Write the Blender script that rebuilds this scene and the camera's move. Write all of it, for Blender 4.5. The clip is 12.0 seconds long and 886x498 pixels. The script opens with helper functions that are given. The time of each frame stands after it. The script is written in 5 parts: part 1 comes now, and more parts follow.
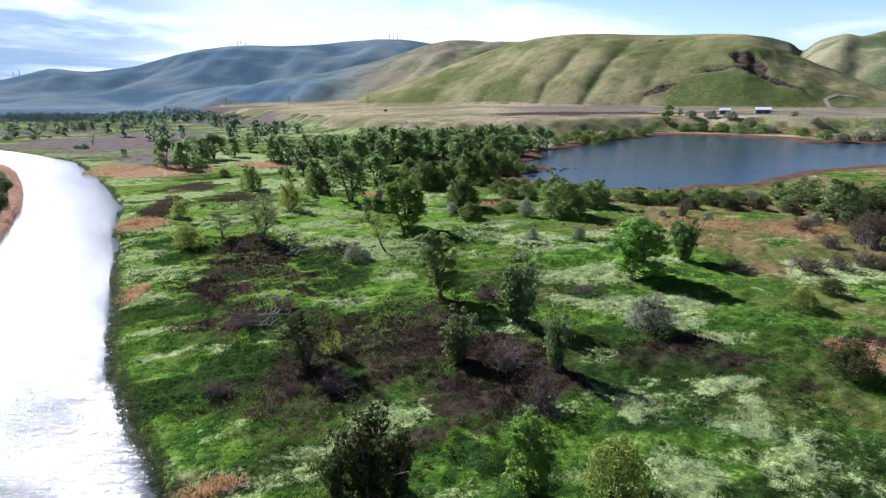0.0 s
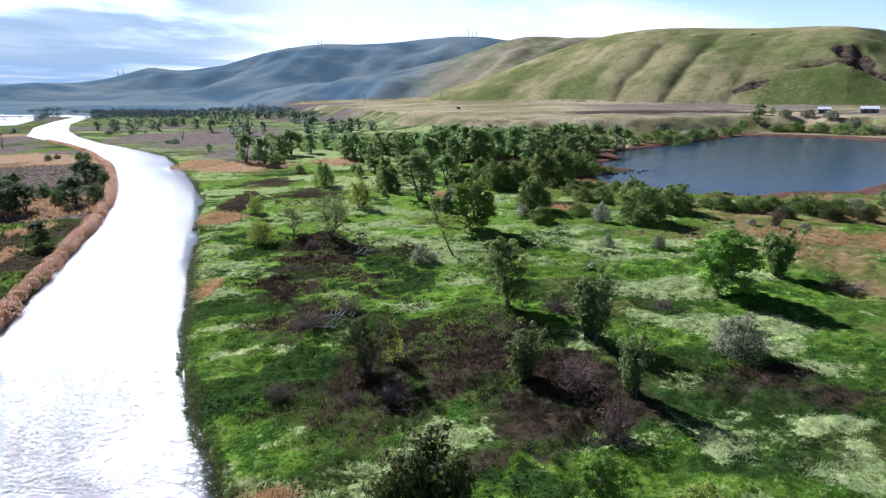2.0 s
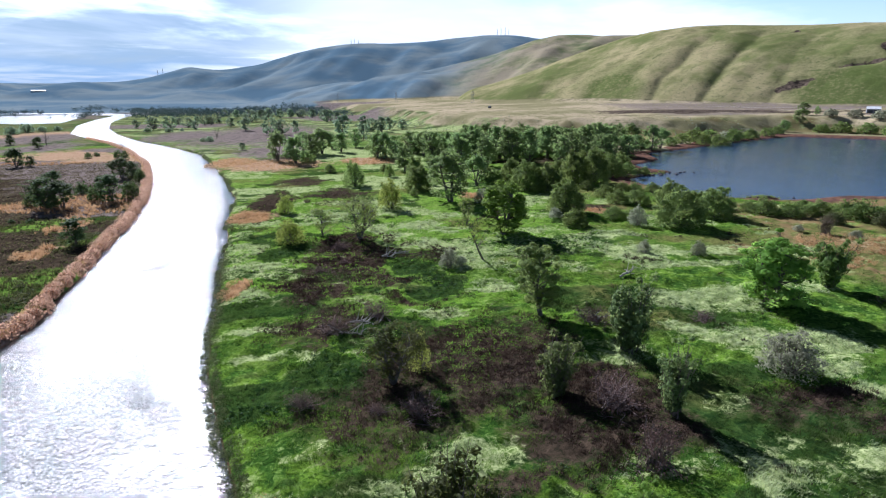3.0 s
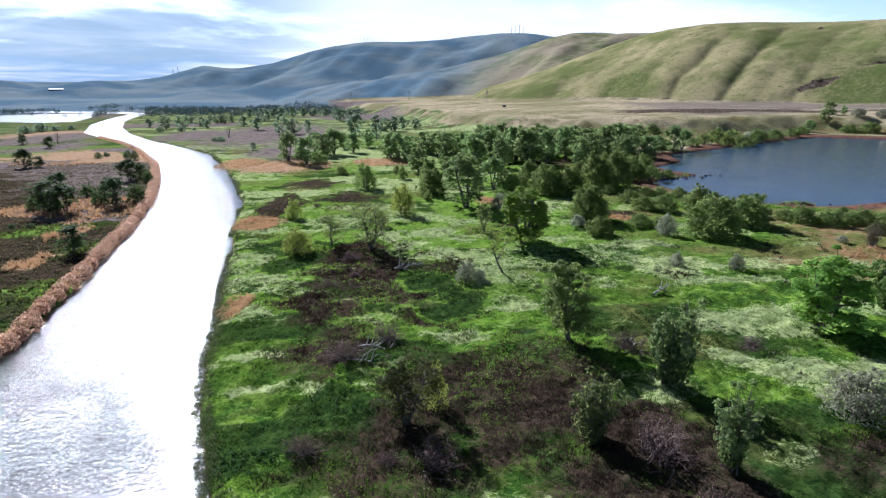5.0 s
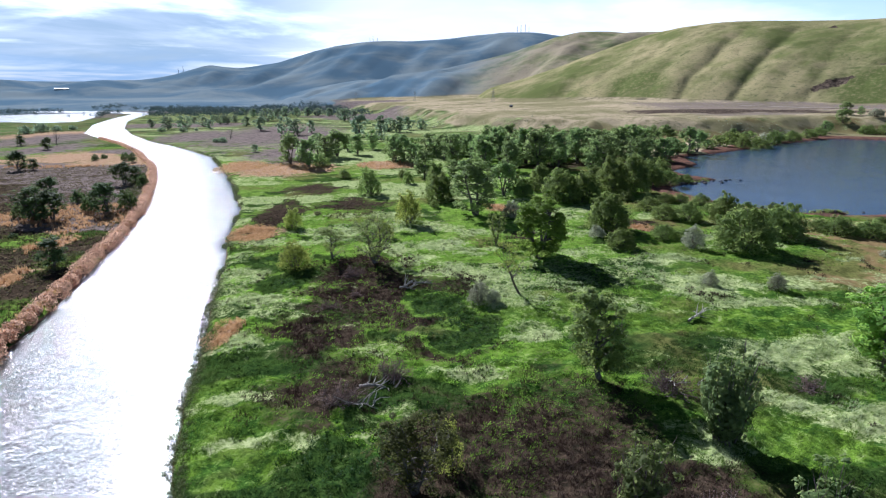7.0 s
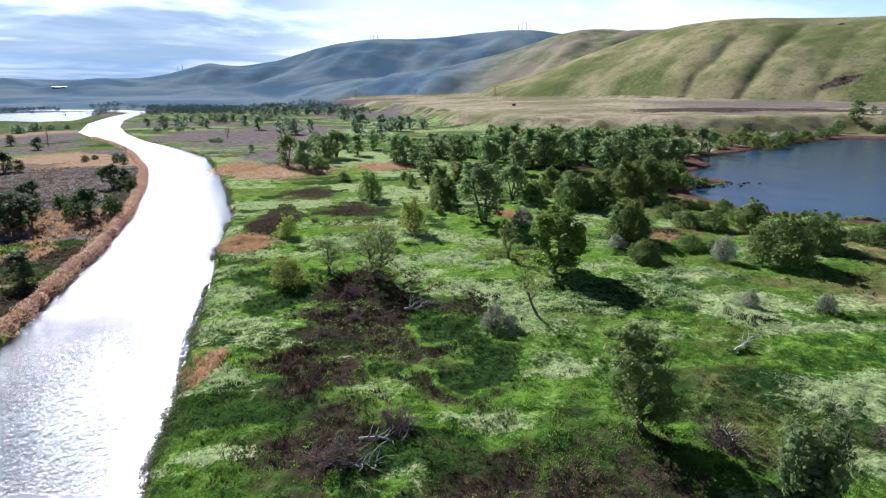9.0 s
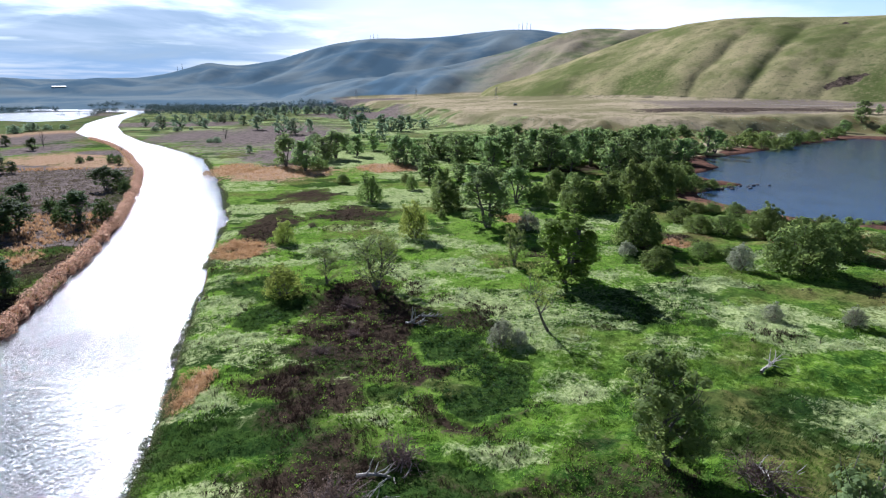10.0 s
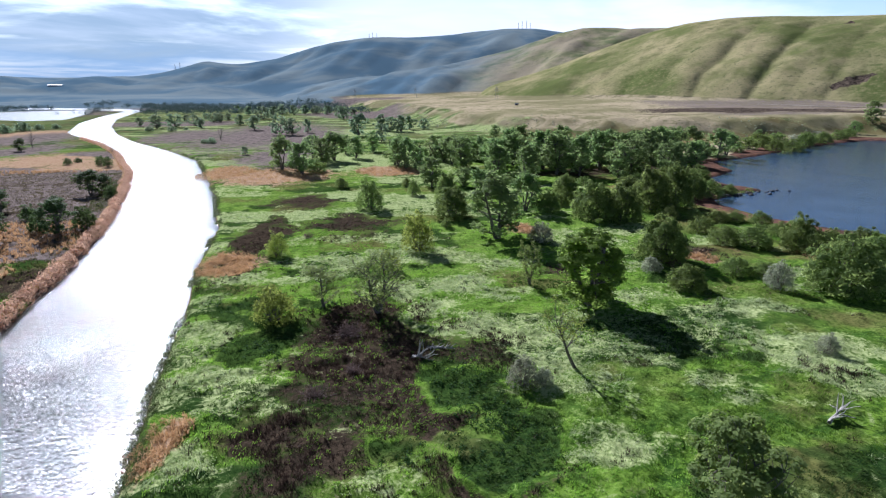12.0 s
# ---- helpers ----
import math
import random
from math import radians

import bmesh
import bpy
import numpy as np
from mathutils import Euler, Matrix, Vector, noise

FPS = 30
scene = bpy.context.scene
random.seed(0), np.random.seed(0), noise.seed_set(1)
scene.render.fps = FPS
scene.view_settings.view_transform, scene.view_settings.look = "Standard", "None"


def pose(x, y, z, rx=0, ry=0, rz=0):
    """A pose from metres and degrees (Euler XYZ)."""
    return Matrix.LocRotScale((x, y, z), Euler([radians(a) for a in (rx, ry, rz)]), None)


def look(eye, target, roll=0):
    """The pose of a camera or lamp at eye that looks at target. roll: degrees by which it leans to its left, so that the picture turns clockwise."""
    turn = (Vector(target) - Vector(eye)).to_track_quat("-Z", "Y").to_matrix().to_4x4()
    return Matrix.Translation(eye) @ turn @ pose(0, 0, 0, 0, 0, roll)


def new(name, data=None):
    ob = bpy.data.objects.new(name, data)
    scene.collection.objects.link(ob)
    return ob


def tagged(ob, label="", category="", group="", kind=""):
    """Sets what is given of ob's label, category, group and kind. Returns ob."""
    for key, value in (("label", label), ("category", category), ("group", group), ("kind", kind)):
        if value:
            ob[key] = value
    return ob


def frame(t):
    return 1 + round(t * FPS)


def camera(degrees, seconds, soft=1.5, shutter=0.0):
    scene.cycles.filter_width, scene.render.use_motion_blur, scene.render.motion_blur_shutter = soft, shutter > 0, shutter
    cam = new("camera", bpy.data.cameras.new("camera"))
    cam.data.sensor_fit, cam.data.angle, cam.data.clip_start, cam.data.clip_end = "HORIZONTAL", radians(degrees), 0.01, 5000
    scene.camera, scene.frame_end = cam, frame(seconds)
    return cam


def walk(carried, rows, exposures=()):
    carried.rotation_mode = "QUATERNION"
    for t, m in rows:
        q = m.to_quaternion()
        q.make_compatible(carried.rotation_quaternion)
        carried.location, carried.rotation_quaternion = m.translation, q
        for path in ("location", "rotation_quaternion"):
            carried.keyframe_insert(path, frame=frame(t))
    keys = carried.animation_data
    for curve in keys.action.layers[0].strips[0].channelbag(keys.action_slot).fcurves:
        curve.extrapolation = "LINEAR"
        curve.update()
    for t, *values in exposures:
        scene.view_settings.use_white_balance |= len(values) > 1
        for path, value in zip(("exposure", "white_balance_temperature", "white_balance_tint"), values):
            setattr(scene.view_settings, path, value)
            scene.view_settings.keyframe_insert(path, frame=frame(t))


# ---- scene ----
cam = camera(77.4, 12.0, 1.2)
PATH = [
    (0, (0.238, -0.654, 36.451), (0.755, 1.202, 35.915), -0.3),
    (0.5, (0.51, 0.036, 36.528), (1.038, 1.889, 35.99), -0.4),
    (1, (0.562, 1.055, 36.573), (1.091, 2.907, 36.033), -0.4),
    (1.5, (0.58, 2.009, 36.766), (1.015, 3.884, 36.224), -0.3),
    (2, (1.065, 3.018, 36.946), (1.341, 4.923, 36.402), -0.3),
    (2.5, (1.229, 4.527, 37.033), (1.432, 6.44, 36.487), -0.2),
    (3, (1.358, 6.287, 37.128), (1.53, 8.203, 36.581), -0.3),
    (5, (1.193, 15.296, 37.585), (1.321, 17.214, 37.033), -0.3),
    (5.5, (1.215, 17.939, 37.715), (1.336, 19.858, 37.164), -0.3),
    (6, (1.098, 20.633, 37.908), (1.216, 22.551, 37.355), -0.3),
    (6.5, (0.999, 23.47, 37.974), (1.113, 25.389, 37.42), -0.3),
    (7, (0.882, 26.358, 38.083), (0.993, 28.277, 37.529), -0.3),
    (9, (-0.05, 38.245, 38.099), (0.06, 40.163, 37.539), -0.3),
    (9.5, (-0.231, 41.286, 38.104), (-0.122, 43.202, 37.544), -0.3),
    (10, (-0.302, 44.299, 38.231), (-0.193, 46.215, 37.67), -0.3),
    (10.5, (-0.58, 47.389, 38.327), (-0.47, 49.306, 37.766), -0.2),
    (11, (-0.826, 50.234, 38.49), (-0.715, 52.15, 37.928), -0.3),
    (11.5, (-1.158, 53.056, 38.656), (-1.045, 54.972, 38.093), -0.3),
    (12, (-1.522, 55.957, 38.574), (-1.408, 57.872, 38.01), -0.2),
]
walk(cam, [(t, look(eye, target, roll)) for t, eye, target, roll in PATH], [(0, 0.78, 5500, 17), (6, 0.79, 5500, 17), (9, 0.74, 5500, 17), (12, 0.68, 5500, 17)])

# ---- light: sun ahead and to the west, half-clouded sky ----
SUN_AZ, SUN_EL = -28.0, 34.0          # degrees east of the heading, above the horizon
sun = new("sun", bpy.data.lights.new("sun", "SUN"))
sun.data.energy, sun.data.angle, sun.data.color = 5.0, radians(0.5), (1.0, 0.96, 0.90)
sun.matrix_world = look((math.sin(radians(SUN_AZ)) * 100, math.cos(radians(SUN_AZ)) * 100, math.tan(radians(SUN_EL)) * 100), (0, 0, 0))


class Nodes:
    """A short way to write node trees: every call adds a node and gives its first output."""

    def __init__(self, tree):
        self.tree = tree
        tree.nodes.clear()

    def add(self, kind, inputs=(), operation='', attribute_name=''):
        node = self.tree.nodes.new(kind)
        if operation:
            node.operation = operation
        if attribute_name:
            node.attribute_name = attribute_name
        for key, value in dict(inputs).items():
            socket = node.inputs[key]
            if isinstance(value, bpy.types.NodeSocket):
                self.tree.links.new(value, socket)
            else:
                socket.default_value = value
        return node

    def math(self, op, a, b=0.0, c=0.0):
        return self.add("ShaderNodeMath", {0: a, 1: b, 2: c}, operation=op).outputs[0]

    def mix(self, fac, a, b):
        node = self.tree.nodes.new("ShaderNodeMix")
        node.data_type = "RGBA"
        if isinstance(fac, bpy.types.NodeSocket):
            self.tree.links.new(fac, node.inputs[0])
        else:
            node.inputs[0].default_value = fac
        for k, v in ((6, a), (7, b)):
            if isinstance(v, bpy.types.NodeSocket):
                self.tree.links.new(v, node.inputs[k])
            else:
                node.inputs[k].default_value = (*v, 1.0)
        return node.outputs[2]

    def noise(self, vector, scale, detail=4.0, rough=0.55, distortion=0.0):
        return self.add("ShaderNodeTexNoise", {"Vector": vector, "Scale": scale, "Detail": detail, "Roughness": rough, "Distortion": distortion}).outputs[0]

    def ramp(self, value, low, high, to_low=0.0, to_high=1.0):
        node = self.add("ShaderNodeMapRange", {0: value, 1: low, 2: high, 3: to_low, 4: to_high})
        node.interpolation_type = "SMOOTHSTEP"
        return node.outputs[0]


world = bpy.data.worlds.new("sky")
scene.world = world
world.use_nodes = True
n = Nodes(world.node_tree)
way = n.add("ShaderNodeTexCoord").outputs["Generated"]
sep = n.add("ShaderNodeSeparateXYZ", {0: way}).outputs
air = n.add("ShaderNodeTexSky")
air.sky_type, air.sun_disc = "NISHITA", False
air.sun_elevation, air.sun_rotation = radians(SUN_EL), radians(SUN_AZ % 360)
air.air_density, air.dust_density, air.ozone_density = 1.0, 0.6, 1.5
clear = n.add("ShaderNodeVectorMath", {0: air.outputs[0], "Scale": n.ramp(sep[2], 0.45, 0.08, 0.020, 0.095)}, operation="SCALE").outputs[0]
height = n.math("ADD", n.math("MAXIMUM", sep[2], 0.0), 0.06)
plane = n.add("ShaderNodeCombineXYZ", {0: n.math("DIVIDE", sep[0], height), 1: n.math("DIVIDE", sep[1], height)}).outputs[0]
streaks = n.noise(plane, 0.42, 6.0, 0.55, 0.4)
puffs = n.noise(plane, 0.16, 3.0, 0.5, 0.2)
across = n.math("ARCTAN2", sep[0], sep[1])                                  # 0 along the heading, positive to the east
west = n.ramp(across, -0.02, -0.34)
east = n.ramp(across, 0.36, 0.75)
cover = n.math("ADD", n.math("MULTIPLY", streaks, 0.7), n.math("MULTIPLY", puffs, 0.5))
cover = n.math("SUBTRACT", cover, n.math("MULTIPLY", east, 0.16))
cover = n.math("ADD", cover, n.ramp(sep[2], 0.45, 0.05, -0.12, 0.05))
amount = n.ramp(cover, 0.50, 0.66)
thick = n.ramp(n.math("ADD", n.noise(plane, 0.30, 5.0, 0.6, 0.6), n.math("MULTIPLY", west, 0.10)), 0.36, 0.68)
bright = n.mix(west, (0.70, 0.72, 0.74), (0.36, 0.43, 0.50))
dark = n.mix(west, (0.52, 0.57, 0.63), (0.19, 0.275, 0.355))
cloud = n.mix(thick, bright, dark)
high = n.ramp(sep[2], 0.25, 0.75)
cloud = n.mix(high, cloud, (0.085, 0.105, 0.14))
whole = n.mix(n.math("MULTIPLY", amount, 0.93), clear, cloud)
low = n.math("MULTIPLY", n.ramp(n.math("ADD", sep[2], n.math("MULTIPLY", n.math("SUBTRACT", streaks, 0.5), 0.10)), 0.075, 0.035), n.ramp(across, -0.12, -0.36))
whole = n.mix(n.math("MULTIPLY", low, 0.8), whole, (0.20, 0.31, 0.44))
background = n.add("ShaderNodeBackground", {0: whole, 1: 1.0}).outputs[0]
n.add("ShaderNodeOutputWorld", {0: background})


# ---- materials ----
def material(name):
    m = bpy.data.materials.new(name)
    m.use_nodes = True
    return m, Nodes(m.node_tree)


def finish(n, color, rough, bump=None, strength=0.4, distance=0.1, **more):
    inputs = {"Base Color": color if isinstance(color, bpy.types.NodeSocket) else (*color, 1.0), "Roughness": rough}
    if bump is not None:
        inputs["Normal"] = n.add("ShaderNodeBump", {"Height": bump, "Strength": strength, "Distance": distance}).outputs[0]
    inputs.update({k.replace("_", " "): v for k, v in more.items()})
    shader = n.add("ShaderNodeBsdfPrincipled", inputs).outputs[0]
    n.add("ShaderNodeOutputMaterial", {0: shader})
    return shader


def ground_material():
    m, n = material("valley_ground")
    at = n.add("ShaderNodeTexCoord").outputs["Object"]
    meadow = n.add("ShaderNodeAttribute", attribute_name="meadow").outputs
    a = n.add("ShaderNodeSeparateColor", {0: meadow["Color"]}).outputs
    b = n.add("ShaderNodeSeparateColor", {0: n.add("ShaderNodeAttribute", attribute_name="bare").outputs["Color"]}).outputs
    upland = n.add("ShaderNodeAttribute", attribute_name="upland").outputs
    c = n.add("ShaderNodeSeparateColor", {0: upland["Color"]}).outputs
    big = n.noise(at, 0.035, 5.0, 0.6)
    mid = n.noise(at, 0.22, 5.0, 0.65, 0.5)
    small = n.noise(at, 1.3, 4.0, 0.7, 0.8)
    fine = n.noise(at, 5.0, 3.0, 0.7)
    field = n.noise(at, 0.008, 6.0, 0.62, 0.3)
    broken = n.math("ADD", n.math("MULTIPLY", mid, 0.55), n.math("MULTIPLY", small, 0.45))

    def spread(weight, soft=0.12, ragged=0.9):
        return n.ramp(n.math("ADD", weight, n.math("MULTIPLY", n.math("SUBTRACT", broken, 0.5), ragged * 2.2)), 0.5 - soft, 0.5 + soft)

    green = n.mix(n.ramp(mid, 0.42, 0.60), (0.040, 0.095, 0.014), (0.140, 0.245, 0.026))
    green = n.mix(n.ramp(small, 0.52, 0.70), green, (0.20, 0.30, 0.07))
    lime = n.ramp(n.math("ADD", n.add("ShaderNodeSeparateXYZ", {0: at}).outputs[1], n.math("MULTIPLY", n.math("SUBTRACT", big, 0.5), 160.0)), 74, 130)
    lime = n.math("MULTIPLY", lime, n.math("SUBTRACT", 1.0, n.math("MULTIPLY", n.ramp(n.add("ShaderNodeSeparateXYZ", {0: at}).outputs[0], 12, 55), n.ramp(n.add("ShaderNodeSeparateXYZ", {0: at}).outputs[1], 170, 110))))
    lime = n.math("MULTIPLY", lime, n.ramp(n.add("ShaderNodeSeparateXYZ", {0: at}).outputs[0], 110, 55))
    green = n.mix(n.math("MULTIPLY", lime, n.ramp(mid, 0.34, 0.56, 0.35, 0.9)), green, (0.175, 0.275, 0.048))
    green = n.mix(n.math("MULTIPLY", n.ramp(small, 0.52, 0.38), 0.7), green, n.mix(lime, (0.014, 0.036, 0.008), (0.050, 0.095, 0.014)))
    green = n.mix(n.math("MULTIPLY", spread(meadow["Alpha"], 0.2, 0.6), 0.85), green, n.mix(n.ramp(small, 0.3, 0.7), (0.012, 0.030, 0.009), (0.038, 0.072, 0.018)))
    olive = n.mix(n.ramp(small, 0.3, 0.7), (0.070, 0.085, 0.024), (0.175, 0.175, 0.055))
    east = n.math("MULTIPLY", n.ramp(n.add("ShaderNodeSeparateXYZ", {0: at}).outputs[0], 55, 130), 0.16)
    east = n.math("ADD", east, n.math("MULTIPLY", n.ramp(n.add("ShaderNodeSeparateXYZ", {0: at}).outputs[1], 280, 650), 0.13))
    olive = n.mix(n.ramp(n.math("ADD", n.noise(at, 0.075, 4.0, 0.6, 0.4), east), 0.60, 0.70), olive, (0.21, 0.150, 0.070))
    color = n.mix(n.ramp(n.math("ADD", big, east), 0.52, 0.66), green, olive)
    pale = n.mix(n.ramp(small, 0.32, 0.64), (0.155, 0.22, 0.06), (0.39, 0.44, 0.20))
    color = n.mix(n.ramp(n.math("ADD", mid, n.math("MULTIPLY", fine, 0.25)), 0.72, 0.86), color, pale)
    color = n.mix(n.math("MULTIPLY", n.ramp(n.add("ShaderNodeSeparateXYZ", {0: at}).outputs[1], 320, 620), 0.6), color, n.mix(n.ramp(n.noise(at, 0.03, 5.0, 0.65, 0.6), 0.42, 0.60), (0.045, 0.075, 0.036), (0.15, 0.19, 0.085)))
    color = n.mix(spread(a[1], 0.24), color, n.mix(n.ramp(small, 0.3, 0.7), (0.020, 0.017, 0.012), (0.078, 0.056, 0.038)))
    color = n.mix(spread(a[0], 0.16, 1.1), color, pale)
    color = n.mix(spread(a[2], 0.14, 0.7), color, n.mix(n.ramp(small, 0.3, 0.7), (0.27, 0.165, 0.095), (0.49, 0.34, 0.22)))
    # dry terrace, grazed hills, far ridge in painted shade and haze, rock
    tan = n.mix(n.ramp(field, 0.38, 0.60), (0.22, 0.20, 0.105), (0.42, 0.345, 0.225))
    streak = n.noise(n.add("ShaderNodeMapping", {"Vector": at, "Scale": (0.25, 1.0, 1.0)}).outputs[0], 0.05, 5.0, 0.65, 0.6)
    tan = n.mix(n.ramp(mid, 0.52, 0.70), tan, (0.19, 0.18, 0.085))
    tan = n.mix(n.ramp(streak, 0.58, 0.66), tan, (0.13, 0.115, 0.075))
    tan = n.mix(n.math("MULTIPLY", n.ramp(n.noise(at, 0.055, 6.0, 0.72, 0.8), 0.48, 0.62), 0.75), tan, (0.175, 0.165, 0.080))
    color = n.mix(n.ramp(c[0], 0.35, 0.65), color, tan)
    color = n.mix(spread(b[0], 0.2, 0.7), color, n.mix(n.ramp(broken, 0.40, 0.60), (0.112, 0.090, 0.080), (0.235, 0.192, 0.172)))
    color = n.mix(spread(b[1], 0.12, 0.4), color, n.mix(n.ramp(mid, 0.3, 0.7), (0.06, 0.042, 0.036), (0.20, 0.105, 0.07)))
    hill = n.mix(n.ramp(n.math("ADD", field, n.math("MULTIPLY", n.math("SUBTRACT", big, 0.5), 0.5)), 0.33, 0.60), (0.145, 0.160, 0.058), (0.33, 0.285, 0.150))
    hill = n.mix(n.ramp(mid, 0.5, 0.75), hill, (0.14, 0.145, 0.075))
    hill = n.mix(n.ramp(n.noise(at, 0.06, 4.0, 0.7, 1.0), 0.55, 0.75), hill, (0.10, 0.115, 0.05))
    hill = n.mix(n.math("MULTIPLY", upland["Alpha"], n.ramp(mid, 0.3, 0.55, 0.45, 0.9)), hill, (0.085, 0.115, 0.032))
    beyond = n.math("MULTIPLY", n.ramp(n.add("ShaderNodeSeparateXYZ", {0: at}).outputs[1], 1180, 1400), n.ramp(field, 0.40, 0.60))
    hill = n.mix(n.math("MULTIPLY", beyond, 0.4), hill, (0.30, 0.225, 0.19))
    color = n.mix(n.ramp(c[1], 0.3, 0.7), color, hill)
    # cloud shade and blue distance haze, painted as the far ridge's colour
    hazy_shade = n.mix(n.ramp(n.noise(at, 0.0035, 6.0, 0.6, 0.4), 0.38, 0.62), (0.092, 0.150, 0.200), (0.185, 0.230, 0.245))
    color = n.mix(n.ramp(c[2], 0.1, 0.9), color, hazy_shade)
    rock = n.mix(n.ramp(mid, 0.35, 0.65), (0.030, 0.024, 0.020), (0.13, 0.10, 0.075))
    color = n.mix(spread(b[2], 0.12, 0.8), color, rock)
    relief = n.math("ADD", n.math("MULTIPLY", small, 0.7), n.math("MULTIPLY", fine, 0.3))
    rills = n.math("MULTIPLY", n.ramp(c[1], 0.3, 0.7), n.math("MULTIPLY", n.noise(at, 0.045, 5.0, 0.65, 0.8), 5.0))
    relief = n.math("ADD", relief, rills)
    finish(n, color, 1.0, relief, 0.7, 0.4, Specular_IOR_Level=0.0)
    return m


def leaf_material(name, dark, light, shine, clear=0.35, drift=0.6, speck=0.34):
    m, n = material(name)
    island = n.add("ShaderNodeNewGeometry").outputs["Random Per Island"]
    each = n.add("ShaderNodeObjectInfo").outputs["Random"]
    at = n.add("ShaderNodeTexCoord").outputs["Object"]
    color = n.mix(n.math("ADD", n.math("MULTIPLY", island, speck), n.math("MULTIPLY", n.ramp(n.noise(at, drift, 3.0), 0.35, 0.65), 1 - speck)), dark, light)
    color = n.add("ShaderNodeHueSaturation", {"Hue": n.ramp(each, 0, 1, 0.48, 0.52), "Value": n.ramp(each, 0, 1, 0.75, 1.25), "Color": color}).outputs[0]
    surface = n.add("ShaderNodeBsdfPrincipled", {"Base Color": color, "Roughness": 0.7, "Specular IOR Level": 0.12}).outputs[0]
    glow = n.add("ShaderNodeBsdfTranslucent", {0: n.mix(0.5, color, shine)}).outputs[0]
    n.add("ShaderNodeOutputMaterial", {0: n.add("ShaderNodeMixShader", {0: clear, 1: surface, 2: glow}).outputs[0]})
    return m


def bark_material(name, dark, light):
    m, n = material(name)
    at = n.add("ShaderNodeTexCoord").outputs["Object"]
    grain = n.noise(n.add("ShaderNodeMapping", {"Vector": at, "Scale": (6, 6, 1.2)}).outputs[0], 2.0, 5.0, 0.65)
    finish(n, n.mix(n.ramp(grain, 0.35, 0.65), dark, light), 0.9, grain, 0.7, 0.05)
    return m


def plain_material(name, color, rough, metal=0.0, vary=0.15):
    m, n = material(name)
    at = n.add("ShaderNodeTexCoord").outputs["Object"]
    grain = n.noise(at, 1.5, 5.0, 0.6)
    lower = tuple(v * (1 - vary) for v in color)
    finish(n, n.mix(n.ramp(grain, 0.35, 0.65), lower, color), rough, grain, 0.2, 0.02, Metallic=metal)
    return m


def water_material(name, deep, rough, wave, height, calm=0.0):
    m, n = material(name)
    at = n.add("ShaderNodeTexCoord").outputs["Object"]
    turned = n.add("ShaderNodeMapping", {"Vector": at, "Rotation": (0, 0, radians(25)), "Scale": (1.0, 1.9, 1.0)}).outputs[0]
    ripples = n.noise(turned, wave, 3.0, 0.6, 0.4)
    gusts = n.noise(at, 0.05, 3.0, 0.5, 0.5)
    chop = n.math("MULTIPLY", ripples, n.ramp(gusts, 0.3, 0.7, 0.55, 1.2))
    swell = n.noise(turned, wave * 0.3, 3.0, 0.55)
    both = n.math("ADD", chop, n.math("MULTIPLY", swell, 1.0 if calm else 0.7))
    if calm:
        lee = n.add("ShaderNodeAttribute", attribute_name="lee").outputs["Fac"]
        cat = n.noise(n.add("ShaderNodeMapping", {"Vector": at, "Rotation": (0, 0, radians(-20)), "Scale": (1.0, 0.5, 1.0)}).outputs[0], 0.35, 6.0, 0.68, 0.6)
        lee = n.ramp(n.math("ADD", lee, n.math("MULTIPLY", n.math("SUBTRACT", cat, 0.5), 1.6)), 0.35, 1.1)
        rough = n.ramp(n.add("ShaderNodeSeparateXYZ", {0: at}).outputs[1], 70, 400, 0.115, rough)
        rough = n.math("SUBTRACT", rough, n.math("MULTIPLY", lee, 0.03))
        both = n.math("MULTIPLY", both, n.ramp(n.add("ShaderNodeSeparateXYZ", {0: at}).outputs[1], 60, 170, 0.9, 1.1))
        both = n.math("MULTIPLY", both, n.math("SUBTRACT", 1.0, n.math("MULTIPLY", lee, calm)))
    finish(n, deep, rough, both, 1.0, height, IOR=1.33, Specular_IOR_Level=0.5)
    return m


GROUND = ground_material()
RIVER = water_material("river_water", (0.020, 0.026, 0.026), 0.21, 2.1, 0.14, 0.55)
POND = water_material("pond_water", (0.020, 0.026, 0.026), 0.21, 2.2, 0.085)
LAKE = water_material("lake_water", (0.024, 0.052, 0.105), 0.12, 1.0, 0.06)
BARK = bark_material("cottonwood_bark", (0.06, 0.05, 0.04), (0.19, 0.165, 0.135))
DEADWOOD = bark_material("weathered_deadwood", (0.20, 0.18, 0.16), (0.52, 0.49, 0.45))
TWIG = bark_material("brown_twigs", (0.07, 0.052, 0.048), (0.26, 0.19, 0.175))
LEAF = leaf_material("cottonwood_leaves", (0.090, 0.150, 0.058), (0.290, 0.385, 0.165), (0.46, 0.60, 0.20), 0.64)
BANK_TREE = leaf_material("west_bank_tree_leaves", (0.030, 0.056, 0.020), (0.115, 0.165, 0.060), (0.18, 0.26, 0.08), 0.45)
WILLOW = leaf_material("willow_leaves", (0.070, 0.115, 0.034), (0.245, 0.315, 0.110), (0.40, 0.50, 0.13), 0.62)
PALE_LEAF = leaf_material("airy_cottonwood_leaves", (0.080, 0.115, 0.038), (0.270, 0.330, 0.120), (0.46, 0.54, 0.14), 0.60)
VIVID = leaf_material("sunlit_cottonwood_leaves", (0.075, 0.150, 0.028), (0.285, 0.425, 0.100), (0.47, 0.66, 0.12), 0.64)
OLIVE_LEAF = leaf_material("dark_olive_leaves", (0.034, 0.046, 0.014), (0.130, 0.150, 0.045), (0.22, 0.25, 0.06), 0.45)
